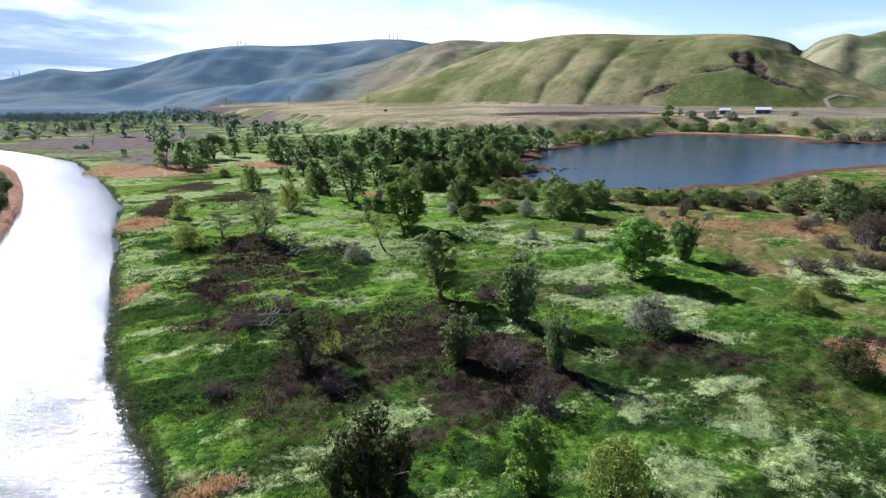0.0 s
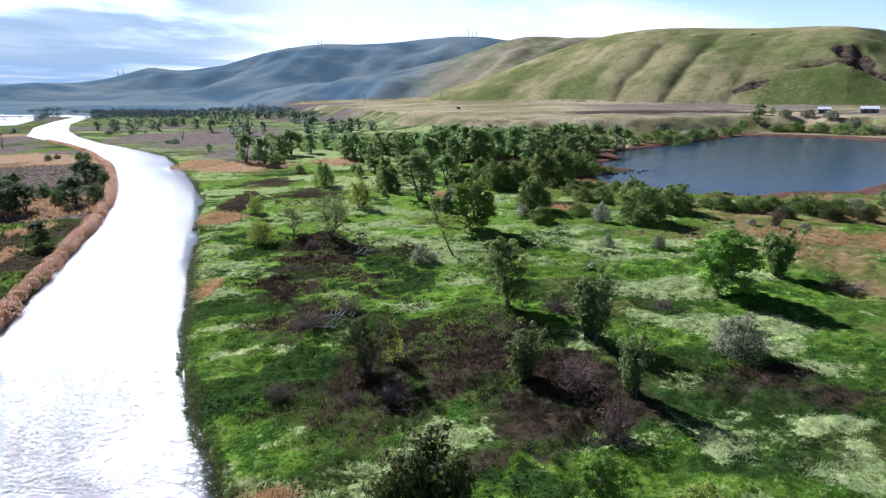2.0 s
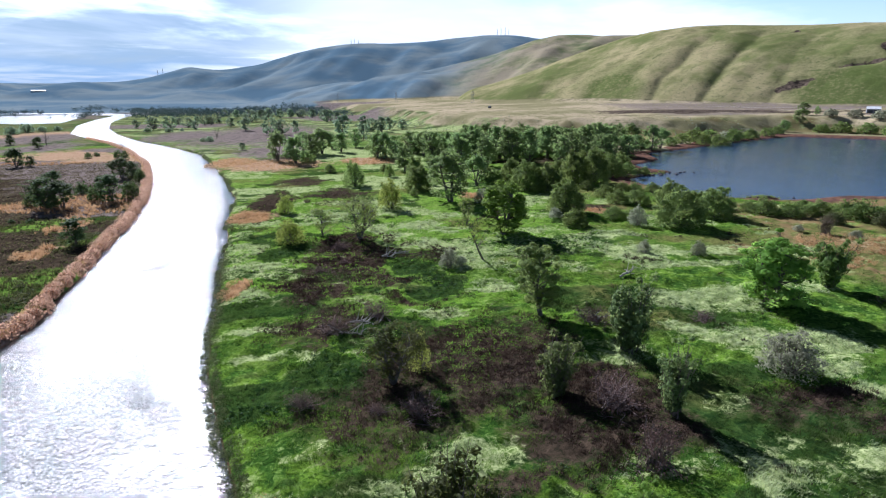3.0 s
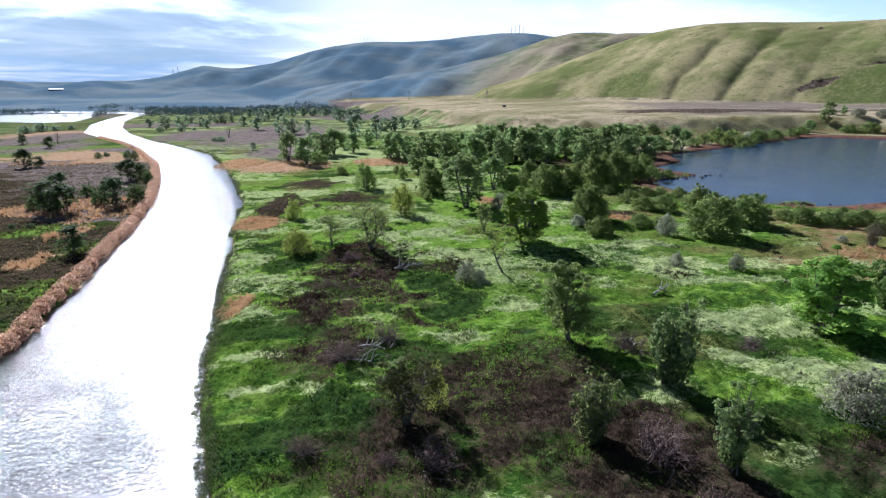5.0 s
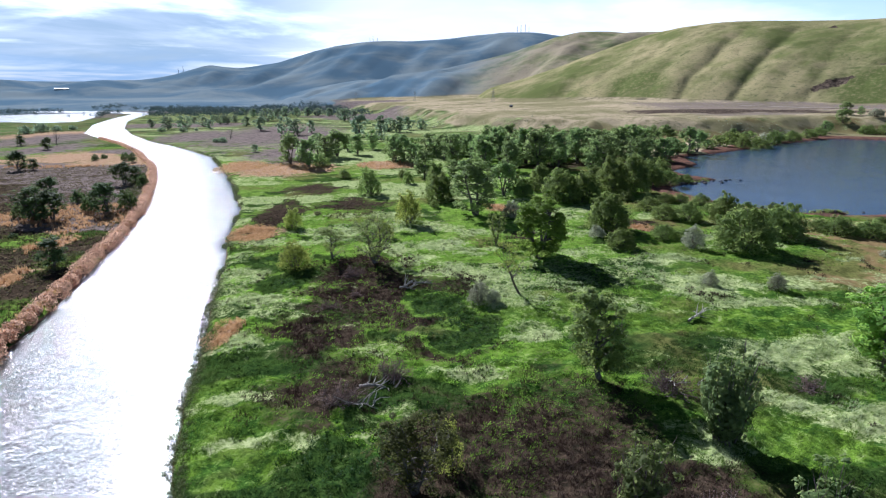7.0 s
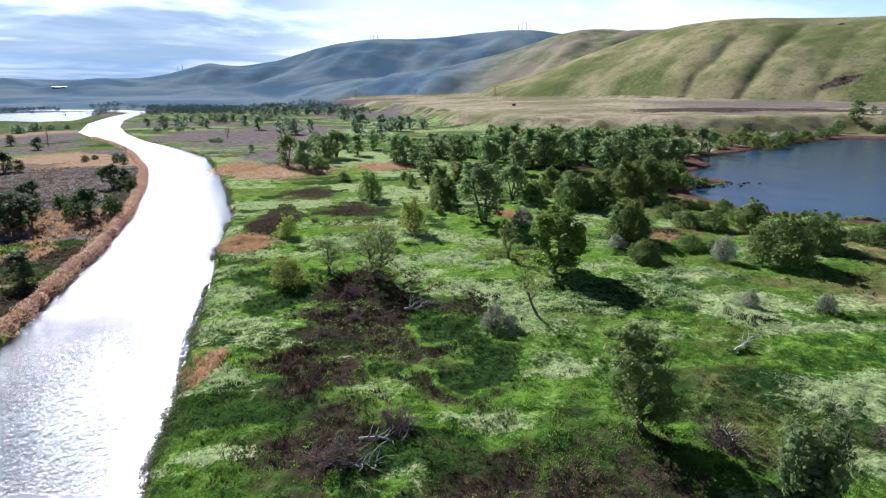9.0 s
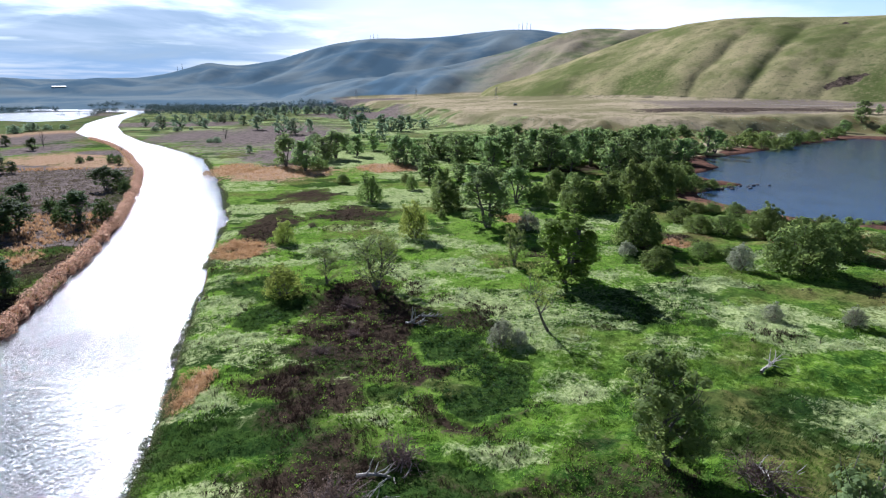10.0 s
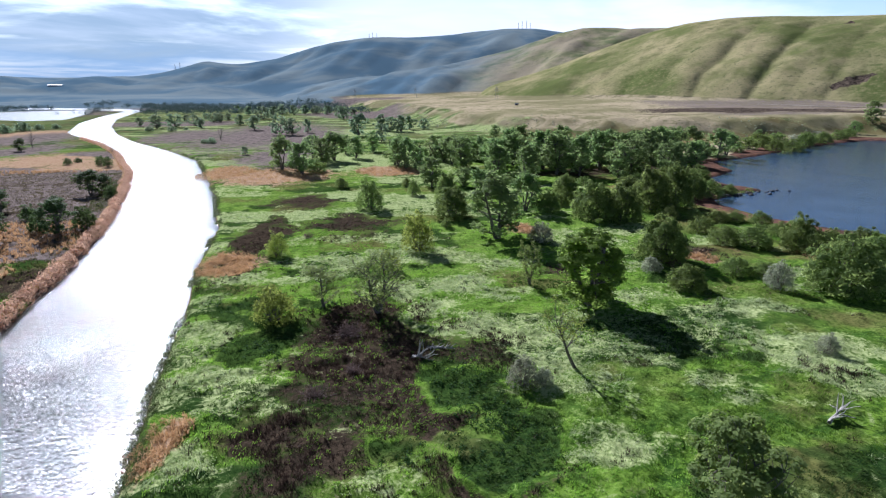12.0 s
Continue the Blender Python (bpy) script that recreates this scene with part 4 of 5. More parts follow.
plant("yellow_sapling", "willow", [(4.2, 75.0, 6.0, 3.0)], YELLOW, BARK, "slim yellow-green willow sapling beside a dark tree", "tree", "", 2600, 0.09, 1, "stem")
plant("airy_tree", "thin", [(25.7, 91.8, 12.2, 10.0)], PALE_LEAF, BARK, "open-crowned pale green tree with light showing through", "tree", "", 15000, 0.125, 1)
plant("grey_willow", "spray", [(35.1, 77.9, 10.8, 5.6)], SPRAY, BARK, "grey-green columnar willow beside a heap of dead brush", "tree", "", 9000, 0.075, 1, "stem")
plant("olive_willow", "spray", [(84.2, 99.9, 9.6, 5.4)], WILLOW, BARK, "upright olive willow beside a cottonwood", "tree", "", 9000, 0.08, 1, "stem")
plant("dark_willow", "spray", [(5, 43.3, 8.7, 5.2), (2.2, 44, 5.7, 3.2), (7.8, 42.9, 8.0, 3.6)], OLIVE_LEAF, TWIG, "dark olive willow clump with bare upper twigs", "tree", "near willows", 5200, 0.07, 3, "stem", True)
plant("leaning_tree", "leaning", [(21.3, 125.0, 10.4, 9.0)], YELLOW, BARK, "leaning slender tree with few yellow-green leaves", "tree", "", 1500, 0.10, 1)
plant("yellow_shrub", "bush", [(85, 69.5, 3.6, 4.7), (27.2, 37.1, 6.1, 5.7), (0.1, 184.9, 9.6, 6.3), (-33.2, 183.6, 6.3, 5.1), (-6.3, 170, 4.7, 4.4), (-25.1, 144.4, 6.3, 6.7)], YELLOW, BARK, "yellow-green willow shrub in the grass", "shrub", "yellow shrubs", 3800, 0.095, 3, "stem")
plant("olive_bush", "bush", [(95.9, 73.4, 2.8, 5.7), (70.4, 49.2, 4.3, 6.4)], OLIVE_LEAF, BARK, "dark olive bush in the pale grass", "bush", "olive bushes", 3800, 0.095, 2, "stem")
plant("silver_bush", "bush", [(49.9, 166, 3.5, 4.1), (69.9, 153.6, 5.9, 4.9), (31.9, 191.8, 5.1, 6.4), (13, 121.1, 4.3, 4.2), (15.6, 120.3, 2.5, 2.6), (40.3, 167.5, 1.3, 2.5), (71.3, 123.4, 3.3, 3.2), (59.8, 126.8, 3.3, 2.9), (143.4, 118.9, 3.9, 4.5), (119.6, 133.9, 2.2, 5.8), (154.8, 154.6, 4.3, 7.1), (109.8, 141.9, 1.8, 3.1), (54.4, 69.8, 6.1, 7.1), (192.3, 148.7, 2, 4)], SILVER, TWIG, "silvery grey-green russian olive bush in the grass", "bush", "silver bushes", 4200, 0.09, 3, "stem")
plant("brown_shrub", "shrub", [(133.8, 94.5, 9.5, 8.7), (135.5, 99.4, 5.6, 7.6), (125.1, 98.2, 3.3, 6), (104.4, 85.8, 3.5, 7.6), (111.8, 85.3, 3.7, 6.5), (117.3, 83.6, 3.7, 6.5), (90.8, 91.5, 2.5, 7.8), (113.4, 137.4, 5.5, 2.9), (134.5, 114.5, 3.9, 6.2), (119.9, 82, 3, 4.8)], DRAB, TWIG, "brown leafless shrub of dense upright twigs", "shrub", "brown shrubs", 1500, 0.09, 3, "stem")
plant("dead_brush", "brush", [(-8.4, 88.2, 2.9, 6.4), (-2.6, 94.1, 2.8, 5.9), (33.6, 88.3, 3.3, 7.2), (26.9, 64.2, 4.3, 7.9), (27.3, 53.3, 4.7, 6.1), (-10.5, 66.9, 2.3, 4.3), (52.6, 88.4, 1.7, 5), (3.6, 64.3, 2.5, 6.5), (-1.3, 64.5, 1.6, 2.9), (-11.6, 138.3, 2.5, 5.5), (-28.6, 197.9, 1.8, 3), (-10, 126, 1.5, 3.2), (32.9, 170, 2, 3.7), (-14.2, 119.9, 2, 4.4), (56.7, 170.3, 2, 5.1)], BROWN_LEAF, TWIG, "heap of dead reddish-brown brush and broken branches", "brush", "dead brush heaps", 1600, 0.065, 4, "branch")
plant("dead_snag", "bare", [(97.5, 83.9, 5.9, 2.5)], None, DEADWOOD, "bleached white dead snag in the pale grass", "dead tree", "", 0, 0.1, 1)
plant("bare_tree", "bare", [(-255.5, 449.6, 12.2, 5.9), (-183, 408.9, 6, 3.8), (-143.7, 488.6, 9.6, 7.7)], None, BARK, "leafless grey tree on the river flat", "tree", "bare trees", 0, 0.11, 2)

# willows and bushes towards the lake
plant("willow_tree", "willow", [(10.7, 240.7, 10.4, 7.3), (11, 219.6, 9.4, 10), (42, 225.1, 7.4, 6.8), (53.5, 215.7, 11.3, 12.6), (60.9, 212.2, 10.8, 10.7), (75, 225.1, 13.7, 11.6), (84.5, 229.6, 13.9, 11.9), (97, 243.9, 10.8, 10.8), (109.9, 262.1, 9.1, 9.7), (73.3, 239.7, 8.2, 10.5), (53, 245.3, 8.8, 8.4), (55.1, 172.5, 10.1, 10.8), (52.3, 154.8, 5.1, 6.4), (92.2, 179.3, 9.1, 7.4), (81.1, 151, 11.4, 12.6), (97, 161.2, 9.4, 11), (103.9, 174.7, 6.6, 8.5)], WILLOW, BARK, "round bushy willow with leaves down to the ground", "tree", "lake willows", 12000, 0.08, 4)
plant("green_bush", "bush", [(-14.7, 233.6, 10.5, 8.8), (-28.5, 274.3, 3.8, 5.4), (-2.8, 274.9, 4.1, 4.1), (-0.1, 256.8, 6.1, 4.6), (8.5, 207.9, 2.8, 2.9), (46.4, 348.2, 7.4, 8.4), (165.3, 359.9, 7.2, 10.8), (193.3, 379.7, 6.7, 11.5), (-44.9, 315.8, 6.3, 8.9), (48.5, 235.9, 4.6, 6.5), (76.9, 196.6, 4.5, 8.3), (76.9, 185.4, 4.9, 8.8), (82.8, 182.9, 5.7, 10.9), (76.3, 214, 3.8, 8.2), (82.5, 210.6, 3.2, 7.4), (88.4, 208.7, 3.7, 6.6), (93.3, 208.4, 3.3, 8), (98.2, 203.9, 3.9, 7.4)], WILLOW, BARK, "dense rounded green bush", "bush", "lake bushes", 4200, 0.10, 3, "stem")
plant("green_bush", "bush", [(66.6, 162.6, 4, 7.6), (71.2, 160.2, 3.5, 6.3), (234.5, 388.2, 9.6, 15.4), (255.5, 406.4, 10.1, 10.3), (283.1, 426.3, 8, 13.3), (336.2, 470.1, 7.2, 10.5), (220.3, 383.3, 7.8, 10.3), (225.3, 402.3, 5, 8.7), (105.5, 245.4, 6.5, 8.9), (117.3, 253.2, 3.4, 6.3), (93.4, 175.4, 6.3, 6.7), (101.5, 180.6, 4.9, 5.6), (95.9, 191.6, 3.8, 7.5)], WILLOW, BARK, "dense rounded green bush near the lake shore", "bush", "lake bushes", 4200, 0.10, 3, "stem")
plant("green_bush", "bush", [(114.5, 163.7, 5.1, 12.5), (120.6, 159.6, 4.7, 10.5), (130.7, 160.9, 4.7, 8.7), (135.3, 155.1, 5.6, 10.4), (137.8, 152.2, 6.5, 10.3), (146.2, 151.8, 4.8, 8.5), (168.5, 129.2, 7.1, 8.2), (176.9, 130.4, 7.4, 9.8), (187.4, 132.9, 7.4, 10.4), (155.3, 149, 3.3, 7.7), (154.5, 139.1, 4, 6.6), (164.9, 135.9, 4.4, 7.3), (111.7, 166.9, 3.2, 8.2), (117.3, 165.2, 3.1, 9.1), (122.4, 162.9, 3.4, 9.6), (127.4, 160.6, 3.5, 9.5), (133, 170.6, 2.9, 8.1)], WILLOW, BARK, "low spreading green thicket bush south of the lake", "bush", "thicket bushes", 4200, 0.10, 3, "stem")
plant("shore_bush", "bush", [(410.6, 502.5, 7, 15.5), (429.4, 495.4, 7.5, 17.8), (434.5, 473.3, 7.8, 17.2), (439.2, 452.5, 7.6, 16.7), (443.6, 433.1, 7.3, 15.1), (412.5, 332.8, 6.8, 15.7), (436.3, 336, 7.8, 16), (450.4, 331.1, 8.6, 15.1), (482.2, 419, 6.3, 13.9), (491, 452.3, 5.5, 13.7), (289.5, 440.9, 6.9, 13.1), (254.8, 412, 7.3, 12.2)], SILVER, BARK, "grey-green bush on the far lake shore", "bush", "shore bushes", 900, 0.2, 2, "stem")
plant("shore_thicket", "bush", [(227.3, 409.2, 9, 14.7), (242.6, 416.3, 8.3, 15), (381, 474, 7.7, 12.3), (395.3, 468.7, 9.8, 15.7), (408, 454.9, 9.6, 16.5), (413.3, 435.6, 9.9, 16), (424.2, 423.4, 9.2, 14.7), (435.4, 388.6, 7.7, 13.8), (420.1, 353.7, 8, 14.6), (208.5, 392.7, 7.7, 11.4), (268, 420.4, 7.5, 13.4), (311.8, 448.1, 7.1, 12.4)], WILLOW, BARK, "dark green thicket bush along the far lake shore", "bush", "shore thickets", 900, 0.2, 2, "stem")
plant("thicket_bush", "bush", [(152.7, 114.7, 5.4, 7), (151, 108.2, 6.4, 8), (161.1, 112.1, 6.2, 8.3), (202.9, 145.4, 4.8, 8.9), (195.7, 153.6, 3.9, 7.1), (177, 142.3, 3.6, 6.5), (196.1, 147.5, 4.4, 8.9), (170.3, 122.6, 6, 8.6), (151.8, 134.4, 3.6, 6.1), (145.9, 141.8, 3.7, 6.2), (137.2, 144.4, 4.1, 6.6), (125.1, 148.2, 3.7, 6.6)], OLIVE, BARK, "olive thicket bush on the meadow east of the trees", "bush", "east thickets", 4200, 0.10, 3, "stem")
plant("cottonwood_tree", "cottonwood", [(401.7, 527.6, 12, 12.3), (352.8, 484.4, 8.8, 9), (412.9, 523.3, 8.4, 5.5), (162.9, 140.4, 10, 10.1), (154.8, 121.6, 12.4, 9), (166.7, 154.3, 6.8, 5.6)], LEAF, BARK, "green cottonwood tree near the lake", "tree", "lake cottonwoods", 5000, 0.2, 3)

# cottonwood grove between river and lake
plant("cottonwood_tree", "cottonwood", [(-50.6, 311.2, 14.7, 10.3), (-54.8, 369, 13, 10.1), (-46.1, 345, 13.5, 9.3), (-42.2, 358.2, 15.2, 11), (-39.5, 391.8, 10.9, 6.1), (-23.8, 399.3, 12.9, 6.9), (-7.2, 331.4, 14.9, 7.3), (-3.5, 325.2, 14.9, 8.2), (3, 352, 11.6, 7.8), (3, 320.9, 10.7, 6), (12.3, 358.2, 13.3, 9.8), (16.5, 350.8, 12.4, 9), (20.1, 339.4, 14.8, 8.1), (26.6, 361.9, 12.9, 8.1), (32.2, 356.5, 11.8, 7.4), (35.9, 349.1, 13.3, 7.2), (38.6, 342.1, 13, 6.5)], LEAF, BARK, "tall green cottonwood in the riverside grove", "tree", "grove cottonwoods", 4200, 0.225, 4)
plant("cottonwood_tree", "cottonwood", [(60.8, 464.3, 11.3, 6.6), (50.9, 347.8, 17.3, 7.2), (67.2, 400.3, 15.5, 9.2), (59.2, 385.9, 14.5, 7.4), (100.6, 432, 13.2, 6.2), (61.6, 316, 18.5, 12.4), (63.8, 298.4, 17.8, 10.6), (66.5, 319.3, 16.1, 10.9), (109.7, 451, 10.7, 7.3), (73.8, 297.6, 18.3, 8.1), (96.1, 350.9, 16.2, 8.6), (88.2, 313.8, 18.4, 9.7), (96.9, 322.6, 18.2, 10), (100.2, 312.8, 17.6, 8.6), (107.8, 321.7, 16.1, 7.8), (107.2, 303.2, 19.5, 8.8), (121.4, 326.6, 18.8, 10.2), (128.8, 330.1, 17.4, 10.3)], LEAF, BARK, "tall green cottonwood in the grove below the terrace", "tree", "grove cottonwoods", 4200, 0.225, 4)
plant("cottonwood_tree", "cottonwood", [(161.8, 371, 15.7, 13.2), (166.2, 349.7, 16.3, 8.6), (177.7, 361.4, 13.2, 11.5), (249, 446.2, 8, 9), (356, 488.9, 10.6, 5.9), (377.8, 497.8, 12.2, 16.8), (7.3, 274.1, 12.1, 9.5), (53, 307.7, 10.8, 12), (35, 226.5, 12.3, 7.6), (19.6, 273.1, 7.6, 6.3), (29.1, 268.5, 7.1, 9.3), (24, 257.1, 9.4, 6.3), (99.5, 413.9, 10.8, 11), (142.9, 409.9, 10.7, 11), (171.7, 407.2, 9.6, 8.8), (153.6, 343.6, 10.4, 9.7)], LEAF, BARK, "green cottonwood at the edge of the grove", "tree", "grove cottonwoods", 4200, 0.225, 4)
plant("cottonwood_tree", "cottonwood", [(-282.8, 452.8, 7.4, 8.4), (-246.2, 423.7, 8.1, 11.8), (-194.2, 314.6, 9.9, 11), (-186.8, 313.9, 5.7, 5.8), (-120.3, 267.2, 9.8, 9.4), (-118.8, 273.5, 7, 7.1), (-97.1, 207.2, 9.8, 8), (-108.1, 197.6, 9.3, 7.9), (-112.5, 196.4, 10.4, 8.2), (-132.4, 236.8, 7.9, 7.4), (-131.8, 225.3, 6.1, 5.8), (-79, 148.8, 7, 4.6), (-113.8, 235.1, 5.4, 5.2)], BANK_TREE, BARK, "dark green cottonwood on the far river bank", "tree", "west bank trees", 4200, 0.225, 4)
plant("willow_bush", "bush", [(-159, 349.3, 5.1, 4.6), (-152.5, 343.3, 5, 4.5), (-109.5, 260.1, 5, 4.3), (-93.1, 212.6, 6.6, 5.5), (-115.7, 225, 4.9, 5), (-103.8, 209.7, 6.3, 4.6), (-178.1, 354, 3.6, 3.9), (-177.5, 362.4, 2.7, 4), (-111.9, 177.3, 1.3, 5.1), (-106.7, 177.5, 1.4, 5.5), (-120.3, 202.1, 5.1, 5.5)], BANK_TREE, BARK, "green willow bush on the far river bank", "bush", "west bank bushes", 900, 0.2, 2, "stem")

rng = random.Random(14)
GROVE_FILL = [(x + rng.uniform(-5, 5), y + rng.uniform(-5, 5), rng.uniform(12, 17), rng.uniform(8, 11)) for x, y in ((28, 322), (40, 312), (46, 326), (54, 336), (76, 326), (82, 340), (90, 330), (112, 338), (104, 344), (118, 308), (132, 316), (136, 342), (70, 345), (34, 300), (48, 284), (88, 288), (96, 296), (114, 290), (142, 350), (150, 362), (82, 360), (62, 358), (-14, 340), (-30, 372), (-60, 330))]
plant("cottonwood_tree", "cottonwood", GROVE_FILL, LEAF, BARK, "green cottonwood crowded among others in the grove", "tree", "grove cottonwoods", 4200, 0.225, 4)
GROVE_SCRUB = [(x + rng.uniform(-4, 4), y + rng.uniform(-4, 4), rng.uniform(2.5, 5), rng.uniform(5, 8)) for x, y in ((58, 262), (66, 274), (80, 268), (92, 276), (104, 282), (120, 296), (86, 256), (70, 252), (112, 272), (98, 264), (36, 276), (44, 262))]
plant("green_bush", "bush", GROVE_SCRUB, WILLOW, BARK, "leafy willow bush at the edge of the grove", "bush", "grove bushes", 4200, 0.10, 3, "stem")

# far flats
plant("cottonwood_tree", "cottonwood", [(-278.9, 658, 9.1, 9.3), (-246.8, 622.5, 13.4, 11), (-235.2, 636.7, 13.2, 13.6), (-227.8, 669.7, 11, 10.8), (-203.1, 617.8, 9.6, 7.1), (-224.2, 717.4, 10.6, 11), (-216.3, 716.5, 10.6, 9.7), (-179.2, 664.3, 11, 8.3), (-145.1, 589.9, 13.3, 9.5), (-180.9, 768.6, 16.2, 20.9), (-108.8, 530.4, 16, 11.3), (-97.9, 529.3, 13.7, 10.3), (-89.2, 551.6, 11.5, 5.4), (-97.6, 388.5, 4.6, 3.6), (-82, 756.7, 16.1, 15.2), (-74.4, 807.6, 10.8, 11.1), (-42.1, 512.9, 17.7, 12.8), (-259.9, 732.2, 8.3, 10.5), (-252.8, 777.3, 8.2, 9.8), (-216.8, 749.3, 9.2, 9.5)], HAZY_LEAF, BARK, "distant green cottonwood on the river flat", "tree", "far cottonwoods", 1500, 0.38, 3)
plant("cottonwood_tree", "cottonwood", [(-185.5, 898.9, 15.2, 12.4), (-168.8, 896.7, 13.6, 13.2), (-155.2, 912.3, 13, 13.4), (-138.2, 910, 12.2, 13.4), (-118.9, 890.2, 12.7, 14), (-98.4, 855, 13.7, 15.7), (-26.6, 570.6, 14.5, 12.8), (-18.5, 556.7, 12.7, 9), (-8.5, 555.7, 14.1, 12.5), (-0.9, 581.6, 12.3, 11.6), (-21.6, 463.6, 12.8, 8.2), (12.2, 580.2, 10.2, 10.5), (-186.7, 850.9, 13.6, 14), (-231.2, 888.2, 12.6, 13), (-269.4, 964.8, 11.1, 14.2)], HAZY_LEAF, BARK, "distant cottonwood in a row below the terrace", "tree", "far cottonwoods", 1500, 0.38, 3)
plant("green_bush", "bush", [(-217, 583.9, 4.5, 8.2), (-238, 586.1, 4.5, 9.3), (-141.3, 462.6, 4.3, 6.4), (-146.6, 463.1, 3.1, 4.8), (-209.2, 596.7, 2.6, 5.3), (-362.1, 605.9, 8.7, 21.1), (-359.7, 579.4, 7.8, 15.1), (-355.1, 619.2, 5.3, 13.5), (-347.7, 633.3, 4.9, 11.1), (-168.3, 438.7, 1.8, 3)], HAZY_LEAF, BARK, "low dark bush on the distant flat", "bush", "far bushes", 900, 0.2, 2, "stem")


def far_woods():
    """Belt of woods too far off to count, along the river's upper reach."""
    rng = random.Random(5)
    r = np.random.RandomState(5)
    y = r.uniform(900, 1380, 2600)
    x = r.uniform(-1250, -60, 2600) * y / 1200
    d, e, t = (edge_distance(x, y, line) for line in (RIVER_LINE, POND_LINE, TERRACE_LINE))
    keep = (np.minimum(d, t) > 12) & ((e > 4) | (r.uniform(0, 1, x.size) < 0.12)) & (fractal(x, y * 0.45, 120, 2, 51) > -0.12)
    x, y = np.repeat(x[keep], 3), np.repeat(y[keep], 3)
    x, y = x + r.normal(0, 3, x.size), y + r.normal(0, 3, x.size)
    centres = list(zip(x, y, terrain(x, y)[0] + r.uniform(2.0, 7.5, x.size), r.uniform(2.6, 4.6, x.size)))
    corners = leaf_cloud(rng, centres, 1.0, 18 * len(centres), 0.8, 0.9)
    mesh = mesh_from("far_woods", corners, 4)
    mesh.materials.append(HAZY_WOOD_LEAF)
    tagged(new("far_woods", mesh), "dark belt of distant riverside woods", "woods", kind="stuff")


far_woods()


# ---- grass, reeds and weeds ----
def tufts(name, spots, mat, label, category, blades=4, tall=0.6, width=0.035, lean=0.5, seed=1, comb=1.0):
    """Clumps of blades on the ground at many spots (x, y arrays), laid over by the wind in drifts."""
    r = np.random.RandomState(seed)
    x, y = (np.repeat(a, blades) for a in spots)
    x, y = x + r.normal(scale=0.2, size=x.size), y + r.normal(scale=0.2, size=y.size)
    z = np.repeat(terrain(*spots)[0], blades) - 0.05
    count = x.size
    turn = r.uniform(0, 2 * math.pi, count)
    high = tall * r.uniform(0.45, 1.3, count)
    drift = 2.4 * fractal(x, y, 7, 2, 91) - 0.9
    tilt = np.clip(lean * (0.75 + 0.8 * fractal(x, y, 5, 2, 93)) * r.uniform(0.4, 1.4, count), 0, 1.45)
    loose = 0.35 + 0.5 * (1 - comb)
    fx, fy = comb * np.cos(drift) + r.normal(scale=loose, size=count), comb * np.sin(drift) + r.normal(scale=loose, size=count)
    girth = width * np.clip(0.5 + y / 170, 0.7, 1.6)
    ax, ay = np.cos(turn) * girth, np.sin(turn) * girth
    foot_a = np.stack([x - ax, y - ay, z], 1)
    foot_b = np.stack([x + ax, y + ay, z], 1)
    tip = np.stack([x + fx * np.sin(tilt) * high, y + fy * np.sin(tilt) * high, z + 0.05 + high * np.cos(tilt)], 1)
    verts = np.stack([foot_a, foot_b, tip], 1).reshape(-1, 3)
    mesh = mesh_from(name, verts, 3)
    mesh.materials.append(mat)
    return tagged(new(name, mesh), label, category, kind="stuff")


def scatter(count, seed, x0, x1, y0, y1):
    r = np.random.RandomState(seed)
    y = y0 + (y1 - y0) * r.uniform(0, 1, count) ** 1.25
    half = 0.5 + 0.5 * y / y1
    x = x0 * half + (x1 - x0) * half * r.uniform(0, 1, count)
    z, cover = terrain(x, y)
    return x, y, z, cover, r


